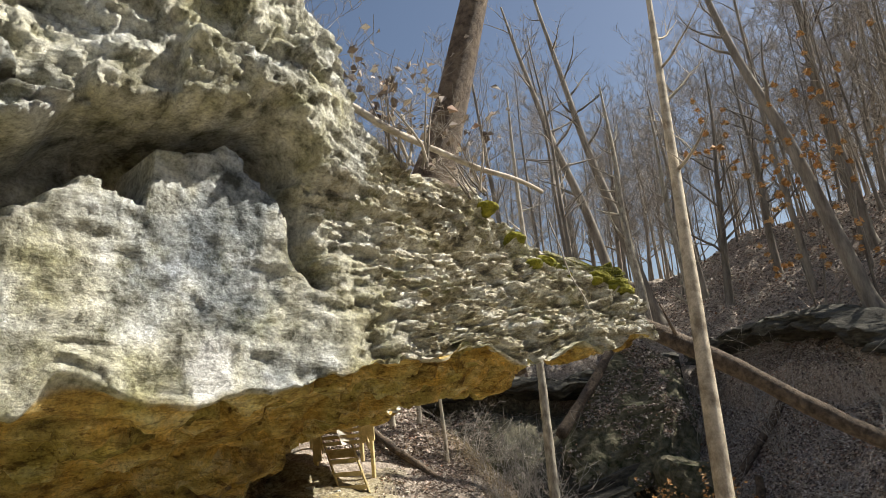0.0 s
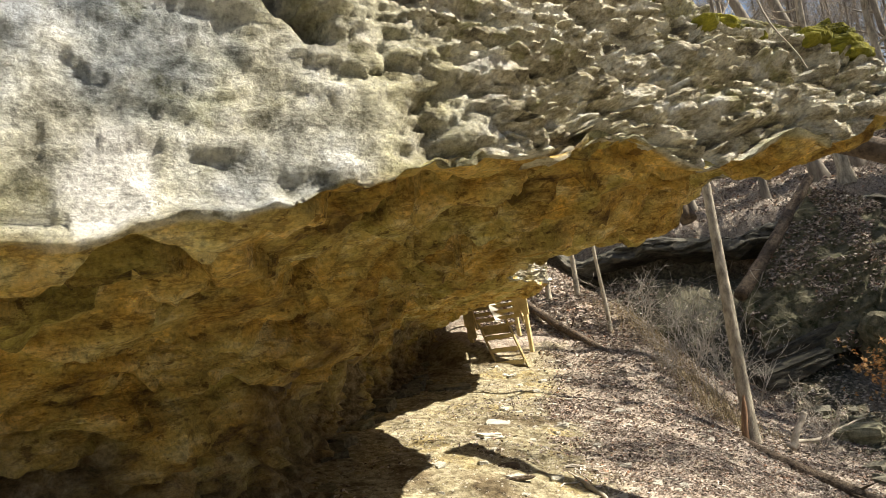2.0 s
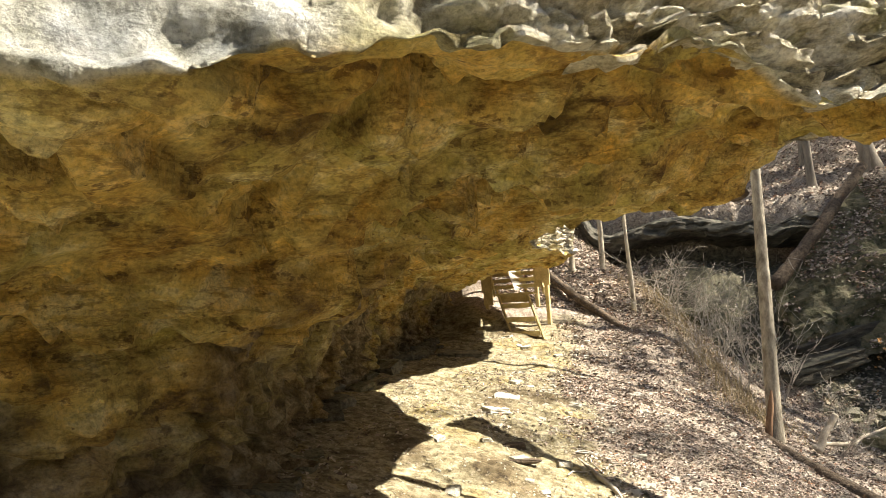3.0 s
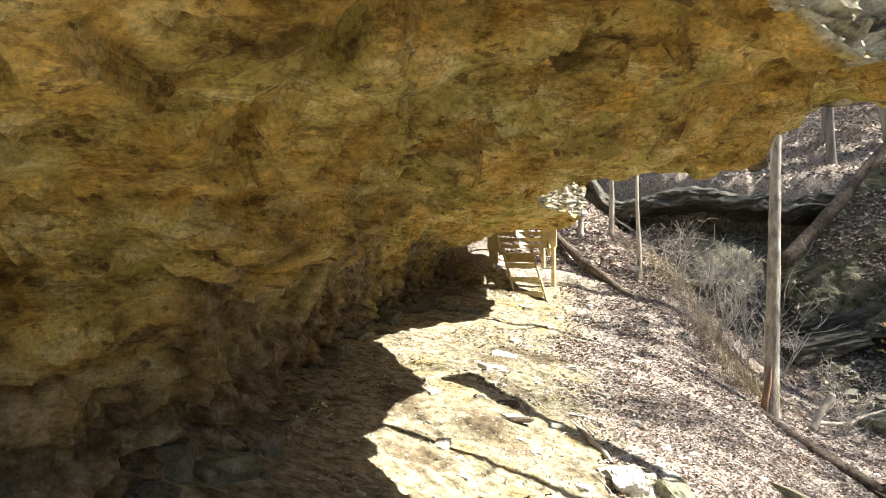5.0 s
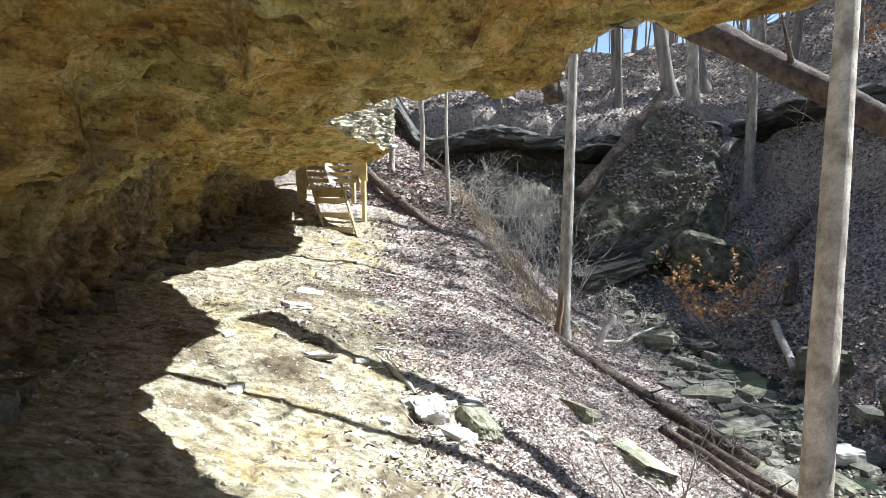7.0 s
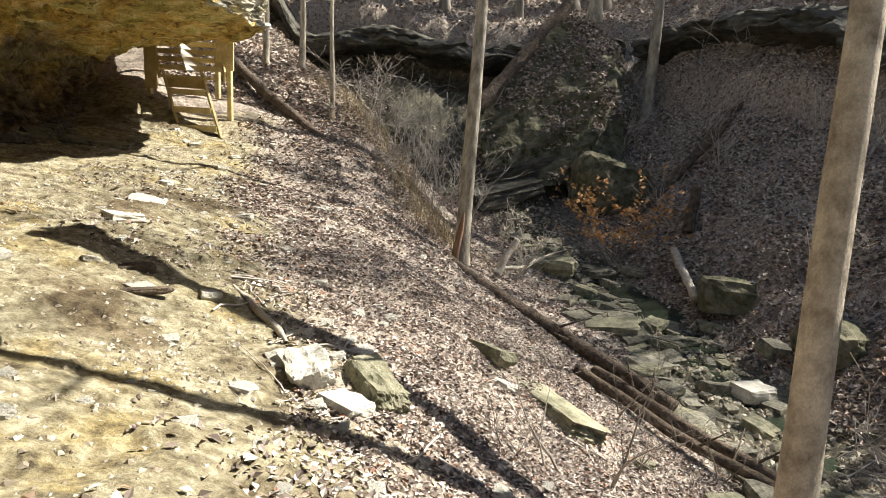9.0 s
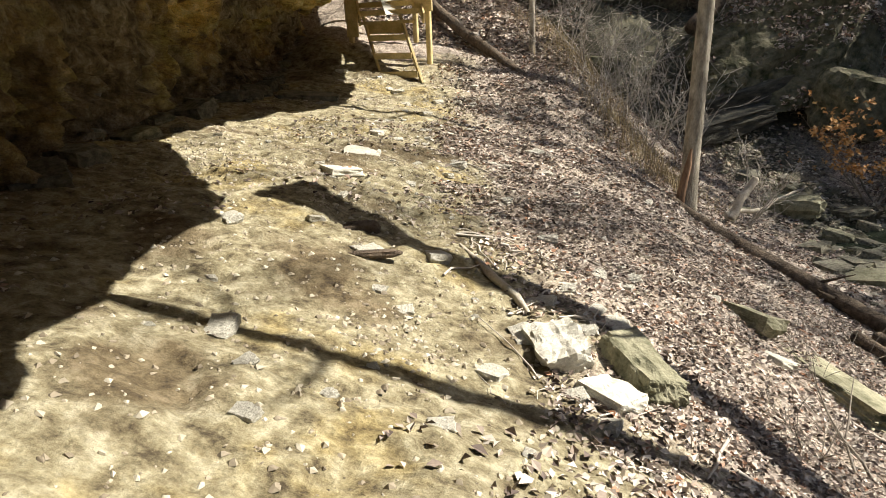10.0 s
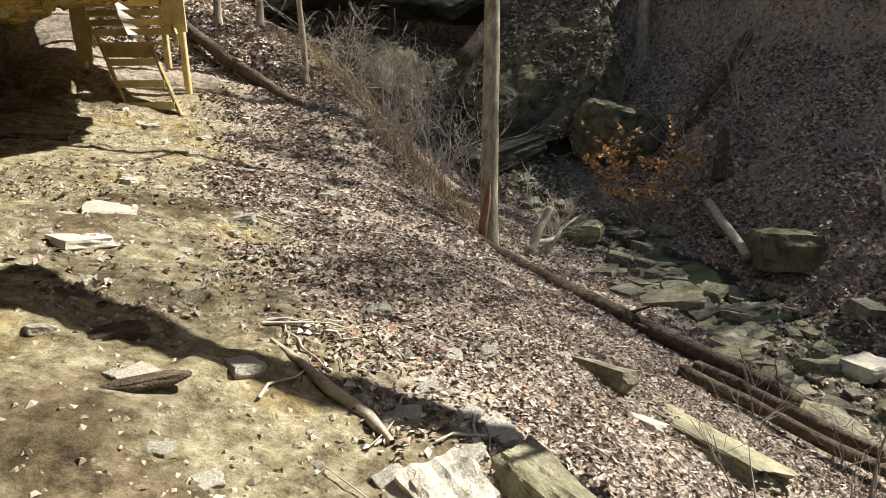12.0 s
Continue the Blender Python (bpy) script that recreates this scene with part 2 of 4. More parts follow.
PALEBOARD = plain("pale_board", (0.55, 0.53, 0.48), (0.82, 0.80, 0.75), 6, 0.7, 0.002)
PALETWIG = plain("pale_twig", (0.36, 0.32, 0.27), (0.66, 0.61, 0.54), 6, 0.85, 0.003)
STONE = plain("creek_stone", (0.05, 0.048, 0.032), (0.34, 0.32, 0.24), 7, 0.85, 0.01, (1, 1, 1), 50, 0.3)
PALESTONE = plain("pale_limestone", (0.42, 0.40, 0.33), (0.72, 0.70, 0.62), 7, 0.9, 0.01, (1, 1, 1), 50, 0.12)
DARKSTONE = plain("dark_ledge_stone", (0.035, 0.032, 0.025), (0.16, 0.15, 0.115), 3, 0.9, 0.03, (1, 1, 3), 25)
LEAF = island_material("dead_leaf", [(0.0, (0.07, 0.05, 0.045)), (0.3, (0.24, 0.19, 0.155)), (0.6, (0.48, 0.415, 0.355)), (0.85, (0.76, 0.70, 0.62)), (1.0, (0.34, 0.16, 0.08))])
BEECH = island_material("beech_leaf", [(0.0, (0.42, 0.20, 0.06)), (0.5, (0.60, 0.34, 0.13)), (1.0, (0.76, 0.50, 0.24))])
GRASS = island_material("dry_grass", [(0.0, (0.28, 0.21, 0.10)), (0.6, (0.50, 0.40, 0.22)), (1.0, (0.62, 0.52, 0.32))])


# ---- mesh helpers ----
def mesh_object(name, verts, faces, material, parent=None, smooth=True, masks=None):
    me = bpy.data.meshes.new(name)
    me.from_pydata([tuple(v) for v in verts], [], [tuple(q) for q in faces])
    if smooth:
        me.polygons.foreach_set("use_smooth", [True] * len(me.polygons))
    for key, values in (masks or {}).items():
        at = me.attributes.new(key, "FLOAT", "POINT")
        at.data.foreach_set("value", np.asarray(values, np.float32).ravel())
    me.materials.append(material)
    ob = new(name, me)
    if parent:
        ob.parent = parent
    return ob


def grid_faces(n, m, closed=False):
    i, j = np.meshgrid(np.arange(n - 1), np.arange(m if closed else m - 1), indexing="ij")
    k = (j + 1) % m
    return np.stack([i * m + j, i * m + k, (i + 1) * m + k, (i + 1) * m + j], -1).reshape(-1, 4)


def part(name, bm, material, parent, label=""):
    me = bpy.data.meshes.new(name)
    bm.to_mesh(me)
    bm.free()
    me.materials.append(material)
    ob = new(name, me)
    ob.parent = parent
    return tagged(ob, label)


def anchor(name, at, label, category, group="", rz=0.0):
    ob = new(name)
    ob.empty_display_size = 0.1
    ob.matrix_world = pose(*at, 0, 0, rz)
    return tagged(ob, label, category, group)


def board(a, b, width, thick, up=(0, 0, 1)):
    """A sawn board from a to b with softened edges; width lies across up."""
    a, b = Vector(a), Vector(b)
    d = (b - a).normalized()
    side = d.cross(Vector(up)).normalized()
    top = side.cross(d).normalized()
    bm = bmesh.new()
    bmesh.ops.create_cube(bm, size=1)
    m = Matrix((side, d, top)).transposed().to_4x4()
    m.translation = (a + b) / 2
    bm.transform(m @ Matrix.Diagonal((width, (b - a).length, thick, 1)))
    bmesh.ops.bevel(bm, geom=bm.edges[:], offset=min(width, thick) * 0.12, segments=1, affect="EDGES")
    return bm


def tube(points, radii, sides=8, seed=0, rough=0.0):
    """Vertices and quads of a tapering limb along points."""
    pts, rad = np.asarray(points, float), np.asarray(radii, float)
    d = np.gradient(pts, axis=0)
    d /= np.linalg.norm(d, axis=1)[:, None] + 1e-9
    ref = np.array([0.0, 0, 1]) if abs(d[0][2]) < 0.8 else np.array([1.0, 0, 0])
    a = np.cross(d, ref)
    a /= np.linalg.norm(a, axis=1)[:, None]
    b = np.cross(d, a)
    th = np.linspace(0, 2 * np.pi, sides, endpoint=False)
    ring = a[:, None] * np.cos(th)[None, :, None] + b[:, None] * np.sin(th)[None, :, None]
    r = rad[:, None, None] * np.ones((1, sides, 1))
    if rough:
        r = r * (1 + rough * fnoise((pts[:, None] + ring * 0.3) * 3.0, 3, seed)[..., None])
    return (pts[:, None] + ring * r).reshape(-1, 3), grid_faces(len(pts), sides, True)


class Heap:
    """Gathers many pieces into one mesh."""
    def __init__(self):
        self.v, self.f, self.n = [], [], 0

    def add(self, v, f):
        self.v.append(np.asarray(v, float))
        self.f.extend((np.asarray(f) + self.n).tolist())
        self.n += len(v)

    def limb(self, points, radii, sides=6, seed=0, rough=0.0):
        self.add(*tube(points, radii, sides, seed, rough))

    def make(self, name, material, parent=None, smooth=True):
        return mesh_object(name, np.concatenate(self.v), self.f, material, parent, smooth)


def leaf_cloud(name, centres, size, material, seed, parent=None, tumble=0.45):
    """Many folded leaves, each of two blades bent along its rib."""
    rs = np.random.RandomState(seed)
    n = len(centres)
    yaw = rs.uniform(0, 2 * np.pi, n)
    nz = np.stack([rs.normal(0, tumble, n), rs.normal(0, tumble, n), np.ones(n)], -1)
    nz /= np.linalg.norm(nz, axis=1)[:, None]
    a = np.stack([np.cos(yaw), np.sin(yaw), 0 * yaw], -1)
    a -= nz * (a * nz).sum(1)[:, None]
    a /= np.linalg.norm(a, axis=1)[:, None]
    b = np.cross(nz, a)
    s = (size * rs.uniform(0.55, 1.3, n))[:, None]
    lift = rs.uniform(0.05, 0.35, n)[:, None]
    c = np.asarray(centres)
    v = np.stack([c - a * s * 0.5, c + b * s * 0.32 + nz * s * lift - a * s * 0.08, c + a * s * 0.5 + nz * s * lift * 0.5, c - b * s * 0.32 + nz * s * lift - a * s * 0.05], 1).reshape(-1, 3)
    k = np.arange(n)[:, None] * 4
    f = np.concatenate([k + [0, 2, 1], k + [0, 3, 2]], 0)
    return mesh_object(name, v, f.tolist(), material, parent, False)


# ---- ground ----
HX = ((-30, 1.0), (-9, 0.0), (-7, -0.25), (-6, -0.33), (-5, -0.42), (-3, -0.72), (-1.5, -1.15), (-0.5, -1.42), (0.5, -1.9), (1.5, -2.5), (3.4, -3.35), (4.6, -3.72), (6.0, -3.85), (6.6, -3.6), (9.5, -1.35), (12.5, 0.6), (12.9, 1.9), (27, 11.0), (40, 13.5), (120, 16))
RY = ((-60, 2.6), (-6, 1.7), (0, 1.6), (3, 1.4), (5.4, 0.85), (7.8, 0.3), (9.5, 0), (21, 0), (400, 0))
RIGHT = ((-60, 1.5), (0, 0.6), (6, 0.3), (14, 0), (400, 0))
BEND = ((-60, -2), (0, -1.0), (10, -0.5), (15, 0.4), (19, 0.3), (23, -0.3), (30, -2.6), (45, -9), (400, -40))
HEAD = ((-60, -9), (21, -3.9), (24, -3.4), (31, 1.0), (33.6, 1.3), (34.2, 4.0), (50, 9.6), (70, 11.5), (400, 14))
LEFT_RISE = ((-60, 0), (18.6, 0), (20.5, 0.28), (21.3, 0.65), (24.5, 1.7), (31, 4.0), (400, 9))


def table(x, rows):
    a = np.array(rows, float)
    return np.interp(x, a[:, 0], a[:, 1])


def ground_z(x, y, fine=True):
    x, y = np.asarray(x, float), np.asarray(y, float)
    u = x - table(y, BEND) * step(2, 8, x - 0 * y) - table(y, BEND) * step(22, 30, y) * (1 - step(2, 8, x))
    z = table(u, HX)
    z = z + np.where(u < 4.5, table(y, RY) * (1 - step(1.5, 4.5, u)), 0) + table(y, RIGHT) * step(2.5, 4.5, u)
    z = z + table(y, LEFT_RISE) * (1 - step(-1.5, 3.0, u))
    h = table(y, HEAD)
    k = 0.5
    m = np.maximum(z, h)
    z = m + k * np.log(np.exp((z - m) / k) + np.exp((h - m) / k)) * step(19, 24, y)
    p = np.stack([x, y, 0 * x], -1)
    z = z + 0.12 * fnoise(p * 0.35, 3, 3) * step(2.5, 12, np.hypot(x + 1, y - 9) - 6) * 3
    if fine:
        z = z + 0.035 * fnoise(p * 1.6, 4, 7) + 0.012 * ridged(p * 6, 2, 9)
        cv, ce = cells(p * np.array([0.8, 1.3, 1.0]) + 0.35 * vnoise(p * 1.5, 5)[..., None], 401)
        plate = step(-6.5, -5.5, x) * (1 - step(-1.2, 0.4, x + 0.12 * (y - 10)))
        z = z + plate * 0.045 * cv * step(0.02, 0.22, ce)
        bank = step(6.6, 8.5, u) + step(26, 30, y) * (1 - step(6.6, 8.5, u))
        z = z + bank * (0.20 * fnoise(p * 0.8, 3, 15) + 0.10 * ridged(p * 1.5, 3, 16))
        bed = step(3.6, 4.6, u) * (1 - step(6.3, 7.2, u))
        z = z + bed * 0.09 * ridged(p * 1.7, 4, 12)
    return z


def at_ground(x, y, up=0.0):
    return Vector((x, y, float(ground_z(x, y)) + up))


def spaced(stops):
    out = []
    for a, b, n in stops:
        out.extend(np.linspace(a, b, n, endpoint=False))
    out.append(stops[-1][1])
    return np.array(out)


def build_ground():
    xs = spaced([(-320, -40, 12), (-40, -9, 30), (-9, 7.5, 420), (7.5, 16, 130), (16, 45, 90), (45, 320, 16)])
    ys = spaced([(-320, -20, 12), (-20, 3, 30), (3, 16, 330), (16, 26, 140), (26, 60, 110), (60, 320, 18)])
    x, y = np.meshgrid(xs, ys, indexing="ij")
    z = ground_z(x, y)
    p = np.stack([x, y, 0 * x], -1)
    n = fnoise(p * 0.9, 4, 21)
    n2 = fnoise(p * 3.0, 3, 22)
    # trodden strip from the lower left of the walk to the foot of the stairs
    mid = np.interp(y, [-10, 3, 9, 11.5, 15, 21, 26], [0.0, -0.1, -0.95, -1.75, -3.0, -3.9, -4.2])
    right = step(0.5, 1.6, x - mid + 0.35 * n + 0.15 * n2)
    litter = np.maximum(right, step(21.2, 22.5, y + n))
    u = x - table(y, BEND)
    bed = step(3.7, 4.5, u + 0.4 * n) * (1 - step(6.0, 6.9, u + 0.4 * n)) * step(-10, 0, y) * (1 - step(27, 31, y))
    slab = step(24.0, 26.0, y + n) * (1 - step(33.5, 34.2, y)) * step(-1.5, 0.5, u - 1 + n) * (1 - step(3, 6, u - 4 + n))
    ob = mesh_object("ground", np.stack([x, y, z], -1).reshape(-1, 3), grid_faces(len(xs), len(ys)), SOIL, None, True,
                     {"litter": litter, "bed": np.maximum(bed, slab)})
    return tagged(ob, "tan trodden soil and brown leaf litter sloping to a creek", "ground", kind="structure")


ground = build_ground()

# ---- overhanging cliff ----
# foot x y, lip x y z, top z, face lean outwards at the top
STATIONS = (
    (-9.5, -3.0, -8.5, -3.7, 1.5, 6.0, 0.0), (-6.4, 0.6, -5.0, -0.2, 1.55, 5.6, 0.0), (-4.6, 2.3, -2.9, 1.9, 1.62, 5.2, 0.0),
    (-3.4, 3.5, -1.9, 2.95, 1.74, 5.0, 0.0), (-3.0, 4.3, -1.32, 3.52, 1.78, 4.9, -0.14), (-2.85, 5.0, -0.74, 4.09, 1.93, 4.3, -0.28),
    (-2.85, 5.5, -0.22, 4.67, 1.95, 3.65, -0.5), (-2.95, 5.9, 0.47, 5.54, 2.02, 3.5, -0.66), (-3.1, 6.2, 1.12, 6.08, 2.1, 3.05, -0.58),
    (-3.3, 6.6, 1.75, 6.6, 2.2, 2.74, -0.32), (-3.5, 6.95, 1.7, 7.1, 2.2, 2.9, -0.2), (-4.0, 7.8, 0.85, 7.7, 2.1, 3.1, -0.1),
    (-4.8, 9.4, -0.39, 9.0, 2.05, 3.4, -0.1), (-5.5, 11.2, -0.6, 10.7, 2.25, 3.6, -0.1), (-6.0, 12.8, -0.85, 12.3, 2.4, 3.8, -0.1),
    (-6.3, 14.5, -2.6, 13.9, 2.3, 3.9, 0.0), (-6.5, 16.0, -2.85, 15.2, 2.2, 4.0, 0.0), (-6.8, 17.5, -2.65, 16.6, 1.95, 4.2, 0.0),
    (-7.0, 19.0, -2.35, 18.1, 1.8, 4.4, -0.1), (-7.2, 20.3, -2.6, 19.5, 1.9, 3.7, 0.0), (-7.2, 22.0, -3.3, 21.0, 2.0, 3.3, 0.0),
    (-8.8, 25.0, -5.6, 24.6, 3.0, 4.4, 0.0), (-9.0, 32.0, -8.0, 32.0, 4.0, 8.0, 0.0),
)
CEIL = ((0.0, -0.12), (0.0, 0.03), (0.03, 0.22), (0.09, 0.43), (0.18, 0.61), (0.3, 0.73), (0.45, 0.82), (0.6, 0.88), (0.8, 0.93), (0.94, 0.965), (1.0, 1.0))


def dense(rows, steps):
    """Resample rows along their length to even small steps, Catmull-Rom."""
    a = np.array(rows, float)
    ext = np.vstack([2 * a[0] - a[1], a, 2 * a[-1] - a[-2]])
    out = []
    for i in range(len(a) - 1):
        p0, p1, p2, p3 = ext[i:i + 4]
        t = np.linspace(0, 1, steps[i], endpoint=False)[:, None]
        out.append(0.5 * (2 * p1 + (p2 - p0) * t + (2 * p0 - 5 * p1 + 4 * p2 - p3) * t ** 2 + (3 * p1 - p0 - 3 * p2 + p3) * t ** 3))
    out.append(a[-1:])
    return np.vstack(out)


def seg_dist(a, z, line):
    """Distance from points (a, z) to a polyline in the plane of the face."""
    best = np.full(np.shape(a), 9.0)
    for (a0, z0), (a1, z1) in zip(line, line[1:]):
        t = np.clip(((a - a0) * (a1 - a0) + (z - z0) * (z1 - z0)) / ((a1 - a0) ** 2 + (z1 - z0) ** 2), 0, 1)
        best = np.minimum(best, np.hypot(a - a0 - t * (a1 - a0), z - z0 - t * (z1 - z0)))
    return best


def build_cliff():
    counts = [12, 24, 80, 85, 60, 60, 60, 80, 70, 45, 45, 55, 60, 50, 45, 34, 30, 30, 24, 16, 10, 8]
    st = dense(STATIONS, counts)
    n = len(st)
    foot, lip = st[:, 0:2], st[:, 2:4]
    zl, zt, lean = st[:, 4], st[:, 5], st[:, 6]
    gz = ground_z(foot[:, 0], foot[:, 1], False)
    c = np.array(CEIL)
    m1, m2, m3 = 130, 120, 8
    w = np.concatenate([np.linspace(0, 4, 40, endpoint=False), np.linspace(4, 10, m1 - 40)])
    fr, hh = np.interp(w, np.arange(11), c[:, 0]), np.interp(w, np.arange(11), c[:, 1])
    out = lip - foot
    out /= np.linalg.norm(out, axis=1)[:, None]
    tang = np.gradient(lip, axis=0)
    tang /= np.linalg.norm(tang, axis=1)[:, None]
    face_out = np.stack([tang[:, 1], -tang[:, 0]], -1)
    xy = foot[:, None] + (lip - foot)[:, None] * fr[None, :, None]
    z = gz[:, None] + (zl - gz)[:, None] * hh[None]
    ceil = np.concatenate([xy, z[..., None]], -1)
    v = np.linspace(0, 1, m2 + 1)[1:]
    fz = zl[:, None] + (zt - zl)[:, None] * v[None]
    fxy = lip[:, None] + face_out[:, None] * (lean[:, None] * v[None] ** 1.5)[..., None]
    face = np.concatenate([fxy, fz[..., None]], -1)
    back = np.linspace(0, 1, m3 + 1)[1:]
    bxy = fxy[:, -1:] - out[:, None] * (back[None, :, None] * 1.2)
    bz = zt[:, None] + back[None] * 0.35
    top = np.concatenate([bxy, bz[..., None]], -1)
    g = np.concatenate([ceil, face, top], 1)
    m = g.shape[1]
    du, dv = np.gradient(g, axis=0), np.gradient(g, axis=1)
    nor = np.cross(du, dv)
    nor /= np.linalg.norm(nor, axis=2)[..., None] + 1e-9
    if (nor[n // 3, m1 + 20, :2] @ face_out[n // 3]) < 0:
        nor = -nor
    x, y, zz = g[..., 0], g[..., 1], g[..., 2]
    isface = np.zeros((n, m))
    isface[:, m1:] = 1.0
    row = np.arange(m)[None] * np.ones((n, 1))
    isceil = 1 - isface
    # large bulges, then bedding planes and broken blocks
    d = 0.075 * fnoise(g * 0.8, 2, 31) * (1 - 0.5 * isceil)
    warp = fnoise(g * 1.3, 3, 41)
    rough_part = np.maximum(step(-1.1, -0.3, x + 0.3 * fnoise(g * 2, 2, 47)) * step(2.5, 4.0, y), step(8.0, 9.0, y))
    q = np.stack([x + 0.06 * warp, y - 0.06 * warp, zz + 0.03 * warp], -1)
    big_v, big_e = cells(q * np.array([1.3, 1.3, 7.5]), 301)
    mid_v, mid_e = cells(q * np.array([3.6, 3.6, 15.0]) + 3.1, 311)
    sml_v, sml_e = cells(q * np.array([9.0, 9.0, 24.0]) + 5.7, 321)
    edge_cut = (1 - step(0.0, 0.12, big_e)) * 0.06 + (1 - step(0.0, 0.16, mid_e)) * 0.03
    d += isface * rough_part * (0.06 * big_v + 0.055 * mid_v + 0.028 * sml_v - edge_cut)
    pv, pe = cells(q * np.array([1.1, 1.1, 1.5]) + 8.3, 331)
    d += isface * (1 - rough_part) * (0.03 * pv * step(0.0, 0.25, pe) + 0.014 * mid_v * step(0.0, 0.7, warp) + 0.006 * sml_v)
    d += isface * (0.008 * ridged(g * np.array([7.0, 7.0, 12.0]), 3, 52) + 0.006 * fnoise(g * 14, 2, 54))
    bedline = np.abs(fnoise(np.stack([x * 0.5, y * 0.5, (zz + 0.04 * warp) * 5.0], -1), 2, 44))
    d -= isface * (0.03 + 0.07 * rough_part) * (1 - step(0.0, 0.10, bedline)) * step(-0.5, 0.3, fnoise(g * 0.9, 2, 45))
    lowz = np.clip((zz - zl[:, None]) / 0.35, 0, 1)
    teeth = np.clip(fnoise(np.stack([x * 3.2, y * 3.2, zz * 1.5], -1), 3, 57) - 0.05, 0, 1)
    d -= isface * rough_part * (1 - lowz) * teeth * 0.28
    # scoops, flakes and flutes of the ceiling and the wall under it
    scoop = fnoise(np.stack([x * 1.5, y * 1.5, zz * 3.5], -1), 4, 61)
    fl_v, fl_e = cells(np.stack([x * 0.9, y * 0.9, zz * 6.0], -1) + 0.45 * warp[..., None], 341)
    fs_v, fs_e = cells(np.stack([x * 2.6, y * 2.6, zz * 14.0], -1) + 0.5 * warp[..., None], 351)
    d += isceil * (0.05 * scoop + 0.13 * fl_v * step(0.0, 0.10, fl_e) + 0.06 * fs_v * step(0.0, 0.12, fs_e) + 0.008 * ridged(g * np.array([6.0, 6.0, 16.0]), 3, 64))
    pit = np.clip(fnoise(g * np.array([2.6, 2.6, 5.5]), 2, 66) - 0.45, 0, 1)
    d -= isceil * (0.35 * pit + 0.5 * np.clip(fnoise(g * np.array([1.1, 1.1, 7.0]), 2, 67) - 0.62, 0, 0.4))
    roof = isceil * step(1.5, 1.75, zz)
    split = seg_dist(x + 0.05 * warp, y + 0.03 * scoop, ((-1.6, 4.95), (-1.41, 4.83), (-1.04, 4.53), (-0.86, 4.44), (-0.84, 4.6), (-0.83, 4.79), (-0.63, 4.76), (-0.38, 4.82), (0.1, 5.25)))
    d -= roof * (0.22 * np.exp(-(split / 0.05) ** 2) + 0.08 * np.exp(-(split / 0.2) ** 2))
    flute = ridged(np.stack([x * 1.7, y * 1.7, zz * 0.3], -1), 3, 68)
    d += isceil * 0.32 * flute * (1 - step(12, 44, row))
    d *= 1 - 0.75 * isceil * np.exp(-((row - m1) / 16.0) ** 2)
    # ragged lip
    near_lip = np.exp(-((row - m1) / 9.0) ** 2)
    g[..., 2] += near_lip * 0.13 * fnoise(np.stack([x * 1.6, y * 1.6, 0 * x], -1), 4, 71)
    # recess, hanging block and open crack high on the face
    onf = isface * step(-3.6, -2.9, x) * (1 - step(4.4, 5.0, y))
    low = np.interp(x, [-2.9, -2.1, -1.85, -1.66, -1.62, -1.35, -1.12, -0.98], [2.55, 2.70, 2.92, 2.82, 3.14, 3.20, 3.12, 3.1])
    high = np.interp(x, [-2.9, -2.1, -1.85, -1.6, -1.35, -1.1, -0.95], [2.9, 3.02, 3.2, 3.27, 3.33, 3.38, 3.1])
    wob = 0.05 * fnoise(g * 3, 4, 75) + 0.02 * mid_v
    ab_v, ab_e = cells(q * np.array([1.0, 1.0, 2.0]) + 4.4, 361)
    ac_v, ac_e = cells(q * np.array([2.4, 2.4, 3.4]) + 1.4, 371)
    inside = step(-0.03, 0.04, zz + wob - low) * (1 - step(-0.04, 0.03, zz + wob - high)) * (1 - step(-1.1, -0.98, x))
    d -= onf * inside * (0.55 + 0.08 * ac_v)
    above = step(-0.05, 0.12, zz + wob - high) * (1 - step(-1.25, -0.5, x))
    d += onf * above * (0.14 + 0.10 * fnoise(g * 1.3, 3, 77) + 0.10 * ab_v + 0.05 * ac_v + 0.025 * mid_v + 0.02 * sml_v + 0.025 * fnoise(g * 7, 3, 78))
    crack = seg_dist(x + 0.4 * wob, zz + wob, ((-1.35, 3.22), (-1.1, 3.08), (-1.0, 2.85), (-0.97, 2.63), (-0.9, 2.45)))
    d -= onf * 0.26 * np.exp(-(crack / 0.035) ** 2)
    hole = seg_dist(x, zz + 0.3 * wob, ((-0.1, 2.97), (0.15, 3.0), (0.5, 3.02), (0.95, 3.06)))
    d -= isface * rough_part * 0.30 * np.exp(-(hole / 0.06) ** 2) * (1 - step(5.9, 6.3, y))
    fade = np.ones(m)
    fade[:2] = 0.2
    g = g + nor * (d * fade[None])[..., None]
    edge = row + 3 * fnoise(np.stack([x * 2.0, y * 2.0, 0 * x], -1), 4, 81)
    ochre = 1 - step(m1 - 5, m1 - 1, edge)
    mossy = isface * step(1.2, 1.7, fnoise(g * 2.5, 3, 84) + 1.25 * step(0.55, 1.0, (row - m1) / m2) + 0.35 * rough_part) * step(0.2, 1.0, x)
    mossy = np.maximum(mossy, isface * step(0.9, 1.3, x) * step(0.72, 0.9, (row - m1) / m2) * step(-0.1, 0.3, fnoise(g * 4, 2, 85)))
    # rows near the foot: dirty stone plus painted shade of the hollow
    soil_shade = isceil * 0.9 * (1 - step(22, 60, row + 22 * fnoise(g * np.array([1.2, 1.2, 0.8]), 3, 88)))
    lichen = isface * (0.2 + 0.35 * rough_part)
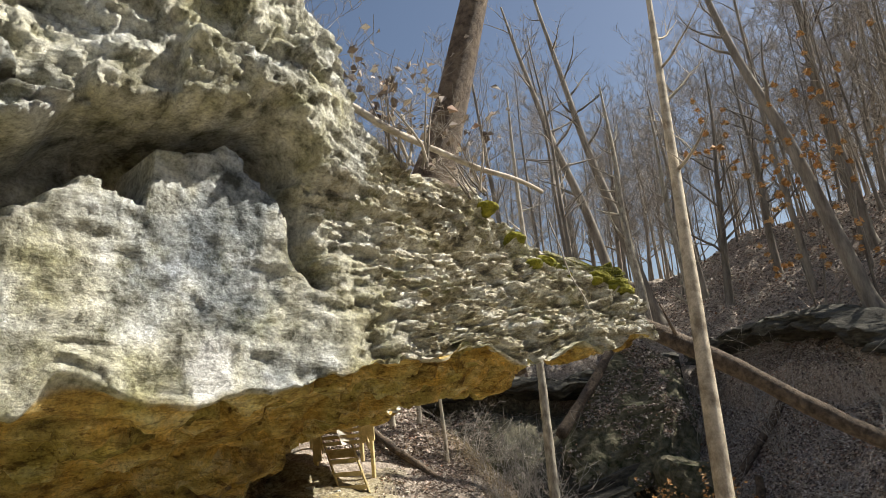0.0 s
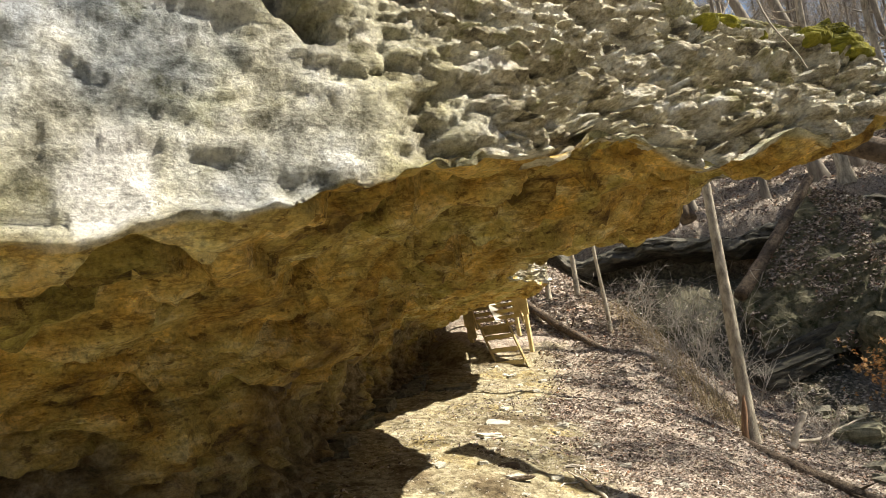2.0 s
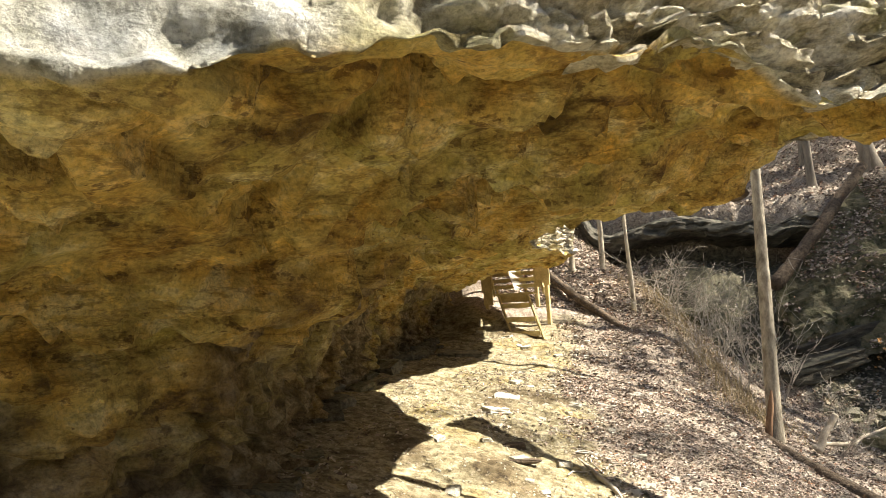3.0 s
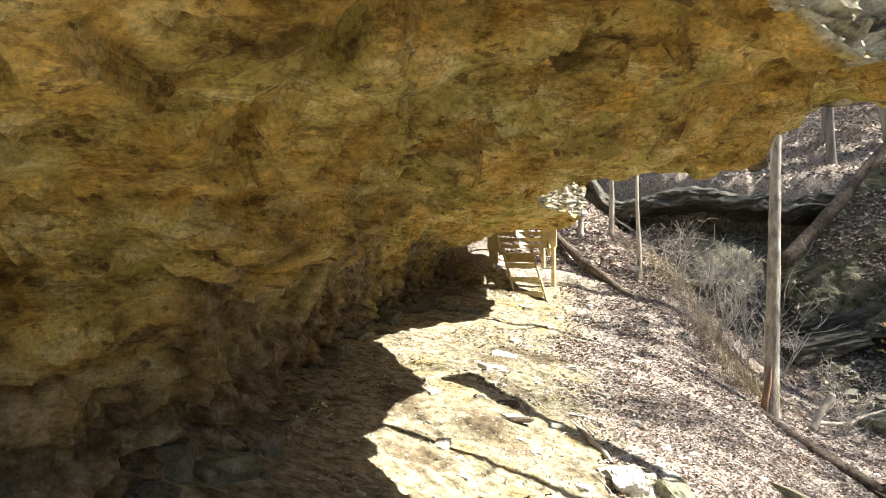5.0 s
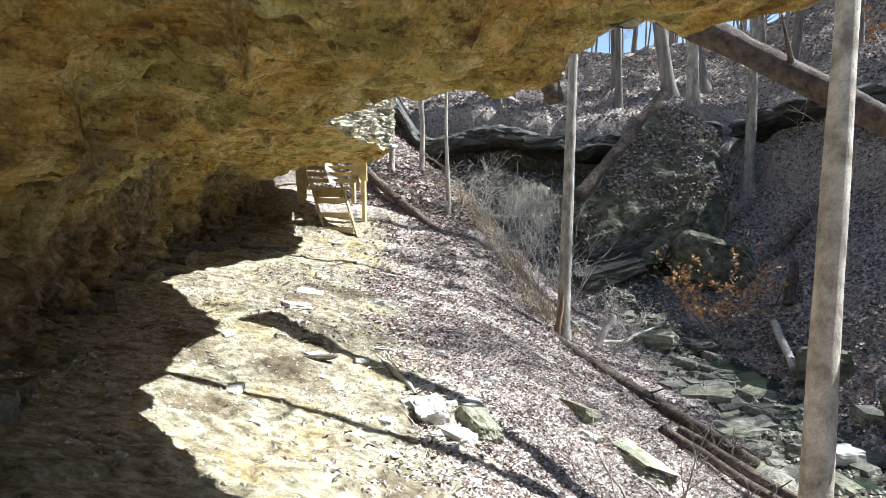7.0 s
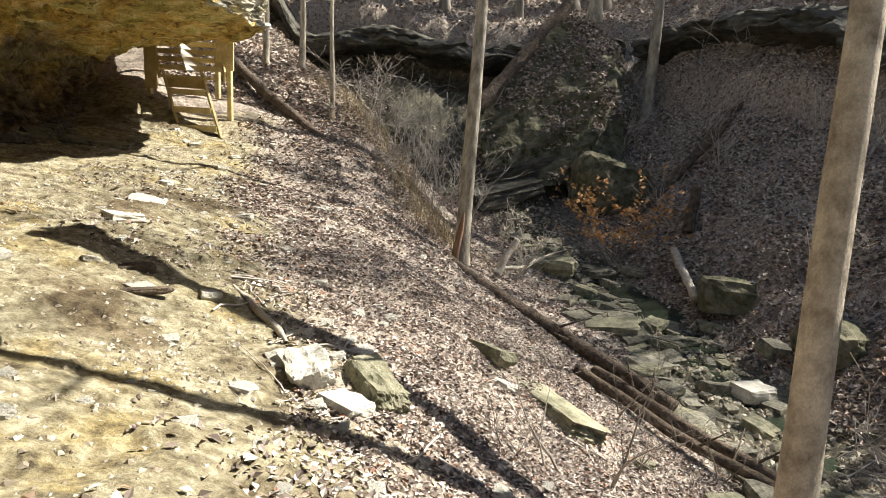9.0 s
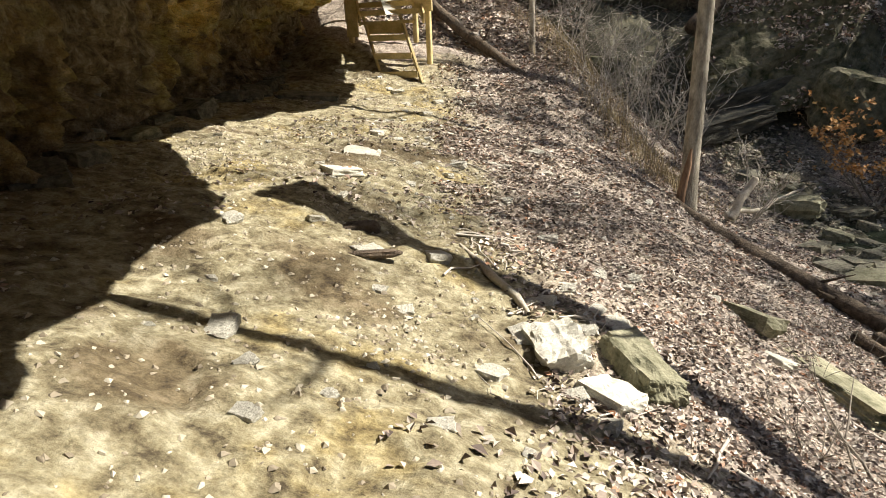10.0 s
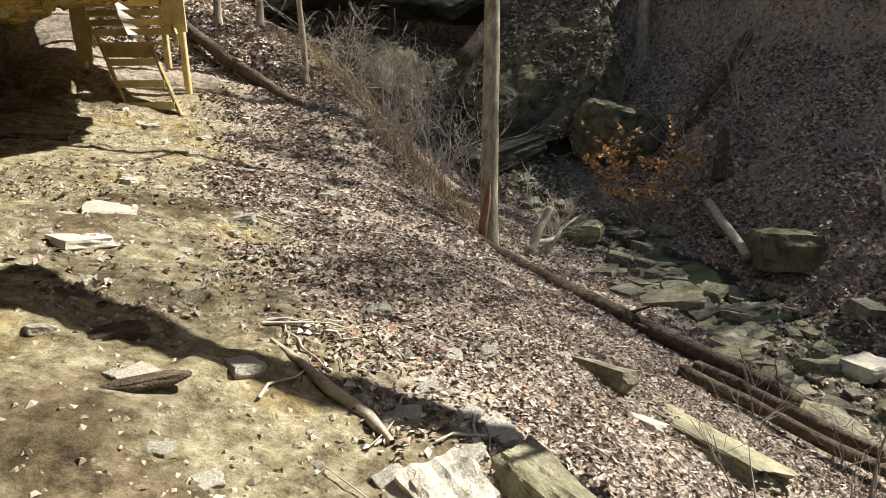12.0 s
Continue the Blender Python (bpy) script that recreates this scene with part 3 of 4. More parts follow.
    nn = fnoise(g * 5, 3, 87)
    white = isface * step(0.35, 0.75, np.exp(-((x + 1.40 + 0.05 * nn) / 0.10) ** 2) * (1 - step(2.0, 2.25, zz)) + 0.25 * nn)
    white = np.maximum(white, isface * (1 - rough_part) * step(0.75, 1.1, fnoise(g * 2.2, 3, 89)) * 0.7)
    stain = isface * step(0.2, 0.7, np.exp(-((x + 1.30 + 0.12 * nn) / 0.22) ** 2) * step(1.9, 2.3, zz) * (1 - step(3.0, 3.2, zz)))
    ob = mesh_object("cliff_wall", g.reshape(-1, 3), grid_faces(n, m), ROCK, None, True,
                     {"ochre": ochre, "soil_shade": soil_shade, "broken": 0.85 * rough_part * isface, "moss": mossy, "lichen": lichen, "white": white, "stain": stain})
    crisp = np.zeros((n - 1, m - 1), bool)
    crisp[:, :m1 - 12] = True
    crisp |= (rough_part[:-1, :-1] < 0.5)
    ob.data.polygons.foreach_set("use_smooth", crisp.ravel())
    tagged(ob, "grey lichened limestone cliff overhanging an ochre hollow", "cliff", kind="structure")
    # the wooded shelf above it
    b2 = np.linspace(0, 1, 26)
    edge3 = g[:, m - 4]
    far = np.stack([lip[:, 0] - 70, lip[:, 1] + 24], -1)
    sxy = edge3[:, None, :2] + (far - edge3[:, :2])[:, None] * (b2[None, :, None] ** 1.8)
    dist = np.linalg.norm(sxy - edge3[:, None, :2], axis=2)
    sp = np.concatenate([sxy, 0 * dist[..., None]], -1)
    sz = edge3[:, None, 2] - 0.03 + 7.0 * (1 - np.exp(-dist / 14)) + 0.12 * fnoise(sp * 0.9, 4, 91) * step(0, 1.5, dist)
    sheet = np.concatenate([sxy, sz[..., None]], -1)
    sh = mesh_object("hill_shelf", sheet.reshape(-1, 3), grid_faces(n, 26), SOIL, None, True, {"litter": np.ones(n * 26), "bed": np.zeros(n * 26)})
    tagged(sh, "leaf-covered hillside above the cliff", "hillside", kind="structure")
    return ob, g, m1, m2


cliff, CLIFF_SKIN, LIP_ROW, FACE_ROWS = build_cliff()


def on_face(x, up):
    """A place on the front face between the recess and the nose: by its x, and how far up, 0 to 1."""
    rows = CLIFF_SKIN[:, LIP_ROW + int(up * (FACE_ROWS - 1))]
    near = np.where((rows[:, 1] < 6.75) & (rows[:, 1] > 3), np.abs(rows[:, 0] - x), 99)
    return rows[int(np.argmin(near))]


# ---- rock ledges across the creek ----
def build_ledge(name, line, height, depth, label):
    """A band of dark bedded rock that overhangs a hollow, along a line on the slope."""
    st = dense([(x, y) for x, y in line], [60] * (len(line) - 1))
    t = np.gradient(st, axis=0)
    t /= np.linalg.norm(t, axis=1)[:, None]
    inward = np.stack([-t[:, 1], t[:, 0]], -1)
    base = ground_z(st[:, 0], st[:, 1], False)
    prof = np.array([(0.0, -0.6), (0.5, -0.1), (1.0, 0.15), (1.05, 0.45), (0.7, 0.62), (0.1, 0.66), (-0.15, 0.7), (-0.2, 0.85), (-0.1, 1.0), (0.6, 1.08), (1.6, 1.15)])
    w = np.linspace(0, len(prof) - 1, 80)
    off, up = np.interp(w, np.arange(len(prof)), prof[:, 0]) * depth, np.interp(w, np.arange(len(prof)), prof[:, 1]) * height
    g = np.concatenate([st[:, None] + inward[:, None] * off[None, :, None], (base[:, None] + up[None])[..., None]], -1)
    bv, be = cells(g * np.array([0.7, 0.7, 3.2]), 381)
    sv, se = cells(g * np.array([1.8, 1.8, 8.0]), 391)
    d = 0.25 * fnoise(g * 0.9, 3, 101) + 0.26 * bv * step(0, 0.15, be) + 0.12 * sv * step(0, 0.2, se)
    g[..., :2] -= inward[:, None] * d[..., None]
    g[..., 2] += 0.12 * fnoise(g * 1.4, 3, 108)
    ob = mesh_object(name, g.reshape(-1, 3), grid_faces(len(st), 80), DARKSTONE)
    return tagged(ob, label, "rock ledge", kind="structure")


build_ledge("ledge_far", ((-12, 31.6), (-5, 32.0), (0, 32.2), (4, 32.0), (7, 31.4), (9, 30.8)), 1.9, 1.9, "dark undercut rock ledge at the head of the ravine")
build_ledge("ledge_bank", ((9.5, 31.2), (11.2, 28.5), (12.2, 25.0), (12.6, 20.0), (12.4, 14.0), (12.2, 8.0), (12, 0)), 1.7, 1.2, "dark undercut rock ledge along the opposite bank")


# ---- rocks ----
def rock_mesh(dim, seed, cuts=3, blocky=0.6):
    """A weathered block: between a sphere and a box, chipped by noise."""
    bm = bmesh.new()
    bmesh.ops.create_cube(bm, size=2)
    bmesh.ops.subdivide_edges(bm, edges=bm.edges[:], cuts=cuts, use_grid_fill=True)
    co = np.array([v.co for v in bm.verts])
    ball = co / np.linalg.norm(co, axis=1)[:, None] * 1.25
    p = co * blocky + ball * (1 - blocky)
    cv, ce = cells(p * 1.6 + seed * 3.7, seed)
    p = p * (1 + 0.14 * fnoise(p * 0.9 + seed * 5.3, 3, seed)[:, None] + (0.07 * cv * step(0, 0.3, ce))[:, None] + 0.04 * ridged(p * 2.8 + seed, 3, seed + 5)[:, None])
    p = p * np.array(dim) / 2
    for v, q in zip(bm.verts, p):
        v.co = q
    me = bpy.data.meshes.new("rock")
    bm.to_mesh(me)
    bm.free()
    return me


def rock(name, at, dim, seed, material, label, category="rock", rot=(0, 0, 0), cuts=3, blocky=0.6, group=""):
    me = rock_mesh(dim, seed, cuts, blocky)
    me.materials.append(material)
    ob = new(name, me)
    ob.matrix_world = pose(*at, *rot)
    return tagged(ob, label, category, group)


def tilted_block(name, corners, seed, material, label):
    """A great fallen block: a hull of its corners, cut fine and broken along its bedding."""
    bm = bmesh.new()
    for q in corners:
        bm.verts.new(q)
    bmesh.ops.convex_hull(bm, input=bm.verts[:])
    for _ in range(5):
        long = [e for e in bm.edges if e.calc_length() > 0.16]
        bmesh.ops.subdivide_edges(bm, edges=long, cuts=1)
        bmesh.ops.triangulate(bm, faces=[f for f in bm.faces if len(f.verts) > 3])
    bm.normal_update()
    p = np.array([v.co for v in bm.verts])
    nor = np.array([v.normal for v in bm.verts])
    lie = p @ np.array([(0.72, -0.5, 0.0), (0.6, 0.5, 0.0), (-0.5, -0.3, 0.8)]).T
    v1, e1 = cells(lie * np.array([0.7, 0.7, 2.4]), seed)
    v2, e2 = cells(lie * np.array([2.0, 2.0, 6.0]), seed + 9)
    p = p + nor * (0.16 * v1 * step(0, 0.2, e1) + 0.07 * v2 * step(0, 0.2, e2) + 0.12 * fnoise(p * 1.1, 4, seed + 3))[:, None]
    for v, q in zip(bm.verts, p):
        v.co = q
    me = bpy.data.meshes.new(name)
    bm.to_mesh(me)
    bm.free()
    me.materials.append(material)
    ob = tagged(new(name, me), label, "boulder")
    rs = np.random.RandomState(seed)
    face = [f for f in me.polygons if f.normal.z > 0.3]
    pick = rs.choice(len(face), 16000)
    at = np.array([face[k].center for k in pick]) + np.array([face[k].normal for k in pick]) * 0.03 + rs.normal(0, 0.05, (16000, 3)) * (1, 1, 0.2)
    keep = fnoise(at * 0.9, 3, seed + 4) > -0.25
    tagged(leaf_cloud("leaf_cover", at[keep], 0.13, LEAF, seed, ob, 0.8), "dead brown leaves caught on the rock", kind="stuff")
    return ob


MOSSGREEN = plain("yellow_moss", (0.10, 0.11, 0.01), (0.44, 0.40, 0.04), 14, 1.0, 0.02, (1, 1, 1), 70)
MOSSROCK = plain("mossy_rock", (0.035, 0.045, 0.012), (0.27, 0.24, 0.16), 3.6, 0.95, 0.03, (1, 1, 1), 18)
GREENSTONE = plain("algae_stone", (0.10, 0.10, 0.05), (0.42, 0.40, 0.28), 5, 0.9, 0.012, (1, 1, 1), 40, 0.15)

rock("boulder", at_ground(-0.76, 10.30, 0.0), (0.32, 0.36, 0.28), 3, PALESTONE, "pale chalky limestone block beside the path", rot=(14, -12, 24), cuts=14, blocky=0.82)
rock("boulder", at_ground(-0.27, 10.36, 0.0), (0.32, 0.66, 0.30), 4, GREENSTONE, "lichened limestone block lying beside the path", rot=(4, 16, 26), cuts=16, blocky=0.85)
rock("boulder", at_ground(-0.46, 9.95, 0.0), (0.27, 0.32, 0.14), 5, PALESTONE, "pale broken limestone piece beside the path", rot=(5, 8, 50), cuts=10, blocky=0.75)
rock("slab", at_ground(1.85, 12.35, -0.02), (0.56, 1.4, 0.16), 6, GREENSTONE, "long mossy stone slab set in the leafy slope", "slab", (0, 22, 20), 14, 0.85)
rock("slab", at_ground(1.2, 13.0, 0.05), (0.35, 0.5, 0.2), 7, GREENSTONE, "small mossy stone in the leafy slope", "slab", (0, 20, 40), 3, 0.8)
rock("slab", at_ground(1.15, 12.3, 0.0), (0.25, 0.5, 0.07), 8, PALESTONE, "flat pale stone lying in leaf litter", "slab", (0, 22, 35), 3, 0.85)
rock("slab", at_ground(-5.3, 18.0, 0.02), (1.0, 0.6, 0.14), 9, STONE, "flat grey stone near the foot of the stairs", "slab", (4, 5, 20), 3, 0.8)
rock("slab", at_ground(-3.1, 13.85, -0.015), (0.42, 0.75, 0.09), 10, PALESTONE, "flat pale stone set in the path", "slab", (2, 8, 10), 3, 0.85)
rock("slab", at_ground(-3.05, 13.0, -0.02), (0.35, 0.3, 0.08), 11, PALESTONE, "flat pale stone set in the path", "slab", (0, 8, 40), 3, 0.85)
tilted_block("mossy_boulder", ((2.7, 26.3, 0.25), (6.3, 29.7, 4.0), (8.2, 30.0, 3.2), (7.0, 27.6, 1.6), (3.4, 25.7, -1.7), (6.5, 26.1, -1.7), (8.0, 27.2, -1.2), (3.2, 29.5, -0.8), (6.6, 31.5, 3.4), (9.2, 29.6, 0.8)), 12, MOSSROCK, "huge tilted rock with moss and dead leaves in the ravine")
rock("slab", (4.6, 26.9, -1.35), (3.6, 1.5, 0.9), 13, DARKSTONE, "long dark rock slab beside the creek pool", "slab", (6, -14, 22), 14, 0.85)
rock("slab", (3.7, 25.4, -1.95), (2.4, 0.9, 0.5), 14, DARKSTONE, "dark rock slab beside the creek pool", "slab", (4, -10, 28), 12, 0.85)
rock("boulder", (7.2, 25.6, -1.6), (2.2, 1.6, 1.5), 15, MOSSROCK, "moss-grown boulder at the foot of the bank", "boulder", (5, 12, 10), 14, 0.6)
rock("boulder", at_ground(0.2, 28.2, 0.15), (1.1, 0.6, 0.5), 16, MOSSROCK, "moss-green stone beside the upper creek", "boulder", (0, 6, 10), 4, 0.65)
rock("boulder", at_ground(7.7, 15.4, 0.0), (1.1, 1.0, 0.7), 17, MOSSROCK, "mossy boulder at the foot of the opposite bank", "boulder", (5, 5, 10), 14, 0.6)
rock("boulder", at_ground(7.4, 18.6, 0.15), (1.4, 1.0, 0.7), 18, MOSSROCK, "mossy boulder at the foot of the opposite bank", "boulder", (0, 10, 70), 5, 0.6)
rock("boulder", at_ground(5.95, 14.9, 0.14), (0.62, 0.42, 0.22), 19, PALESTONE, "flat white stone in the creek bed", "boulder", (0, 4, 20), 4, 0.7)
rock("slab", at_ground(4.7, 15.9, 0.06), (1.0, 0.5, 0.26), 20, STONE, "grey flat slab in the creek bed", "slab", (6, 6, 28), 5, 0.85)
rock("slab", at_ground(4.5, 17.6, 0.06), (1.0, 0.55, 0.26), 21, GREENSTONE, "grey green slab in the creek bed", "slab", (4, -6, -20), 5, 0.85)
rock("boulder", at_ground(4.3, 21.6, 0.16), (1.2, 0.75, 0.4), 22, GREENSTONE, "rounded grey stone in the creek bed", "boulder", (0, -5, -25), 5, 0.55)
rock("shard", (-6.0, 13.2, 0.0), (0.10, 0.16, 0.55), 23, PALESTONE, "white splintered stone leaning on the hollow's wall", "stone", (18, 24, 30), 3, 0.8)

STONES = []
for k in range(10):
    r_ = random.Random(k + 60)
    me = rock_mesh((1.0, 0.75 + 0.3 * r_.random(), 0.28 + 0.3 * r_.random()), 70 + k, 3, 0.55 + 0.3 * r_.random())
    me.materials.append(STONE if k % 3 else GREENSTONE)
    STONES.append(me)


PALES = []
for k in range(5):
    me = rock_mesh((1.0, 0.8, 0.4), 90 + k, 3, 0.7)
    me.materials.append(PALESTONE)
    PALES.append(me)


def scatter_stones(count, region, sizes, seed, name, label, group, sink=0.1, kinds=STONES):
    r_ = random.Random(seed)
    done = 0
    while done < count:
        x, y = region(r_)
        s = sizes[0] + (sizes[1] - sizes[0]) * r_.random() ** 2.2
        ob = new(name, r_.choice(kinds))
        ob.matrix_world = Matrix.Translation(at_ground(x, y, s * sink)) @ pose(0, 0, 0, r_.uniform(-14, 14), r_.uniform(-14, 14), r_.uniform(0, 360)) @ Matrix.Diagonal((s, s, s, 1))
        tagged(ob, label, "stone", group)
        done += 1


def creek_spot(r_):
    y = r_.uniform(10.5, 24)
    return 5.1 + float(table(y, BEND)) + r_.gauss(0, 0.75), y


def wall_spot(r_):
    k = r_.random()
    y = 5.5 + 16 * k
    x = float(np.interp(y, [5.5, 6.9, 9.4, 12.8, 17.3, 21.6], [-2.85, -3.5, -4.8, -6.0, -6.4, -7.3]))
    return x + abs(r_.gauss(0.1, 0.3)), y


def slope_spot(r_):
    y = r_.uniform(8.5, 21)
    mid = float(np.interp(y, [3, 9, 14, 21], [-0.8, -1.6, -2.9, -3.9]))
    return mid + r_.gauss(0.9, 1.2), y


scatter_stones(290, creek_spot, (0.10, 0.55), 5, "creek_stone", "grey weathered stone lying in the shallow creek", "creek stones", 0.1)
scatter_stones(60, wall_spot, (0.10, 0.5), 6, "fallen_stone", "grey stone fallen at the foot of the hollow", "fallen stones", 0.08)
scatter_stones(190, slope_spot, (0.05, 0.22), 8, "path_stone", "pale stone bedded in the path", "path stones", 0.0, PALES)


# ---- timber and trees ----
def wander(a, b, n, amount, seed):
    a, b = np.array(a, float), np.array(b, float)
    t = np.linspace(0, 1, n)[:, None]
    p = a + (b - a) * t
    wob = np.stack([vnoise(np.stack([t[:, 0] * 3 + seed * 7.7, 0 * t[:, 0] + k, 0 * t[:, 0]], -1), seed) for k in range(3)], -1)
    return p + wob * amount * np.sin(t * np.pi * 0.8 + 0.3)


def log(name, a, b, r0, r1, seed, material, label, category="log", sides=14, bend=0.06, stubs=0):
    """A fallen trunk with rough bark, broken ends and stub branches."""
    thing = anchor(name, ((a[0] + b[0]) / 2, (a[1] + b[1]) / 2, (a[2] + b[2]) / 2), label, category)
    inv = thing.matrix_world.inverted()
    pts = wander(a, b, 26, bend, seed)
    rad = np.linspace(r0, r1, 26)
    v, f = tube(pts, rad, sides, seed, 0.15)
    n = len(pts)
    ends = [list(range(sides))[::-1], list(range((n - 1) * sides, n * sides))]
    v = [inv @ Vector(q) for q in v]
    mesh_object("trunk", v, list(map(list, f)) + ends, material, thing)
    r_ = random.Random(seed)
    for k in range(stubs):
        i = r_.randrange(5, 21)
        p = Vector(pts[i])
        d = Vector((r_.uniform(-1, 1), r_.uniform(-1, 1), r_.uniform(0.1, 1))).normalized()
        v, f = tube([p, p + d * 0.25, p + d * (0.5 + 0.4 * r_.random())], [rad[i] * 0.3, rad[i] * 0.2, 0.006], 6, seed)
        mesh_object("stub", [inv @ Vector(q) for q in v], f, material, thing)
    return thing


def grow(heap, p, d, length, r, level, rng, spread=0.6, lift=0.12, twigs=3, least=0.0025):
    """One limb with its side shoots."""
    n = 6 if level < 2 else 4
    pts, rad = [np.array(p)], [r]
    cur = Vector(d)
    for k in range(1, n):
        cur = (cur + Vector((rng.gauss(0, 0.16), rng.gauss(0, 0.16), rng.gauss(lift, 0.1)))).normalized()
        pts.append(pts[-1] + np.array(cur) * length / (n - 1))
        rad.append(max(r * (1 - 0.85 * k / (n - 1)), least))
    heap.limb(pts, rad, 5 if level < 1 else 3)
    if level >= twigs:
        return
    for _ in range(rng.randint(3, 5) if level < 1 else rng.randint(2, 4)):
        k = rng.randint(1, n - 1)
        side = Vector((rng.gauss(0, 1), rng.gauss(0, 1), rng.gauss(0.2, 0.6))).normalized()
        grow(heap, pts[k], (cur * (1 - spread) + side * spread).normalized(), length * rng.uniform(0.4, 0.65), rad[k] * 0.6, level + 1, rng, spread, lift, twigs, least)


def bare_tree(name, base, top, r, seed, label, material, first=0.35, limbs=12, limb_len=3.0, group="", sides=10, twigs=2, flare=1.5, bend=1.0, least=0.0025):
    """A leafless tree: flared trunk from base to top, and a crown of limbs and twigs."""
    base, top = Vector(base), Vector(top)
    thing = anchor(name, base, label, "tree", group)
    rng = random.Random(seed)
    h = (top - base).length
    n = 22
    pts = wander((0, 0, -0.25), top - base, n, 0.0105 * h * bend, seed)
    t = np.linspace(0, 1, n)
    rad = r * (1 - 0.82 * t ** 1.1) * (1 + (flare - 1) * np.exp(-t * h / 0.35))
    v, f = tube(pts, rad, sides, seed, 0.07)
    mesh_object("trunk", v, f, material, thing)
    crown = Heap()
    for k in range(limbs):
        u = first + (1 - first) * (k + rng.random()) / limbs
        i = min(int(u * (n - 1)), n - 2)
        a = rng.uniform(0, 2 * math.pi)
        d = Vector((math.cos(a), math.sin(a), rng.uniform(0.3, 1.0))).normalized()
        grow(crown, pts[i], d, limb_len * rng.uniform(0.6, 1.1) * (1.15 - 0.6 * u), rad[i] * 0.45, 0, rng, 0.55, 0.10, twigs, least)
    tagged(crown.make("crown", material, thing), kind="stuff")
    return thing


tree_by_creek = bare_tree("slender_tree", (1.50, 18.55, -2.5), (1.85, 19.6, 11.5), 0.155, 5, "slender grey tree with a scarred base beside the creek", BARK, 0.5, 8, 1.8, sides=14, flare=1.35, bend=0.35)
tree_on_slope = bare_tree("slender_tree", (2.90, 9.48, -3.3), (4.5, 12.5, 12.0), 0.165, 6, "slender smooth-barked tree leaning over the slope", TANBARK, 0.55, 8, 2.0, sides=16, flare=1.3, bend=0.15)
scar = Heap()
scar.limb([(-0.13, -0.12, -0.1), (-0.10, -0.11, 0.3), (-0.02, -0.09, 0.75), (0.02, -0.05, 1.05)], [0.10, 0.085, 0.055, 0.02], 8, 3, 0.2)
s_ob = scar.make("scar", plain("torn_wood", (0.20, 0.11, 0.06), (0.42, 0.27, 0.17), 6, 0.9, 0.01, (1, 1, 0.3)), tree_by_creek)
tagged(s_ob, "torn reddish wood at the base")

bare_tree("thin_tree", at_ground(-1.5, 23.6), (-1.6, 23.8, 7.5), 0.075, 7, "thin pale sapling trunk behind dry grass", BARK, 0.5, 6, 1.2)
bare_tree("thin_tree", at_ground(-2.6, 26.2), (-2.6, 26.5, 10), 0.10, 8, "thin grey tree on the slope behind the stairs", BARK, 0.5, 6, 1.5)
bare_tree("thin_tree", at_ground(-3.5, 25.5), (-3.4, 25.5, 9), 0.09, 9, "thin grey tree on the slope behind the stairs", BARK, 0.5, 6, 1.5)
bare_tree("bank_tree", at_ground(9.5, 29.3), (9.4, 29.8, 15), 0.22, 10, "grey tree with a mossy foot on the opposite bank", BARK, 0.3, 10, 2.5)
bare_tree("bank_tree", at_ground(8.9, 34.6), (8.6, 35, 19), 0.28, 11, "grey tree above the ledge", BARK, 0.4, 10, 3.0)
bare_tree("shelf_tree", (-0.35, 7.3, 4.3), (3.4, 8.6, 17), 0.21, 12, "thick dark tree rooted on top of the cliff", DEADWOOD, 0.4, 12, 3.0, sides=14, bend=0.4)
bare_tree("tall_tree", at_ground(14.7, 24.9), (11.0, 27.0, 24), 0.30, 13, "tall dark tree leaning over the ravine", BARK_FAR, 0.45, 12, 3.5, sides=12)
bare_tree("tall_tree", at_ground(18.2, 30), (17.2, 30, 26), 0.34, 14, "tall dark tree on the hillside", BARK_FAR, 0.45, 12, 3.5, sides=12)
bare_tree("tall_tree", at_ground(10.6, 38.9), (6.0, 39, 30), 0.36, 15, "tall dark forked tree on the hillside", BARK_FAR, 0.4, 12, 4.0, sides=12)
bare_tree("tall_tree", at_ground(8.4, 36.5), (4.0, 38, 27), 0.34, 16, "tall dark tree leaning on the hillside", BARK_FAR, 0.4, 12, 4.0, sides=12)
bare_tree("tall_tree", at_ground(2.6, 36), (1.2, 36, 24), 0.2, 17, "straight thin tree on the far slope", BARK_FAR, 0.4, 10, 3.0)

# the wood around: a few grown trees, repeated
rngw = random.Random(77)
KINDS = []
for k in range(9):
    h = rngw.uniform(13, 22)
    KINDS.append(bare_tree("forest_tree", (0, 0, 0), (rngw.uniform(-1.1, 1.1), rngw.uniform(-1.1, 1.1), h), rngw.choice((0.06, 0.08, 0.10, 0.13, 0.17, 0.22)), 200 + k,
                           "bare grey forest tree standing among fallen leaves", BARK_FAR, 0.25, 16, 4.2, "bare forest trees", 8, 3, least=0.009))
spots = []
while len(spots) < 300:
    q = rngw.random()
    if q < 0.55:
        x, y = rngw.uniform(13.5, 48), rngw.uniform(6, 75)
    elif q < 0.85:
        x, y = rngw.uniform(-14, 20), rngw.uniform(35, 75)
    else:
        x, y = rngw.uniform(-30, -5), rngw.uniform(10, 45)
    if q < 0.85 and x < 26 and y < 24 and rngw.random() < 0.75:
        continue
    if all((x - a) ** 2 + (y - b) ** 2 > 2.6 for a, b in spots):
        spots.append((x, y))
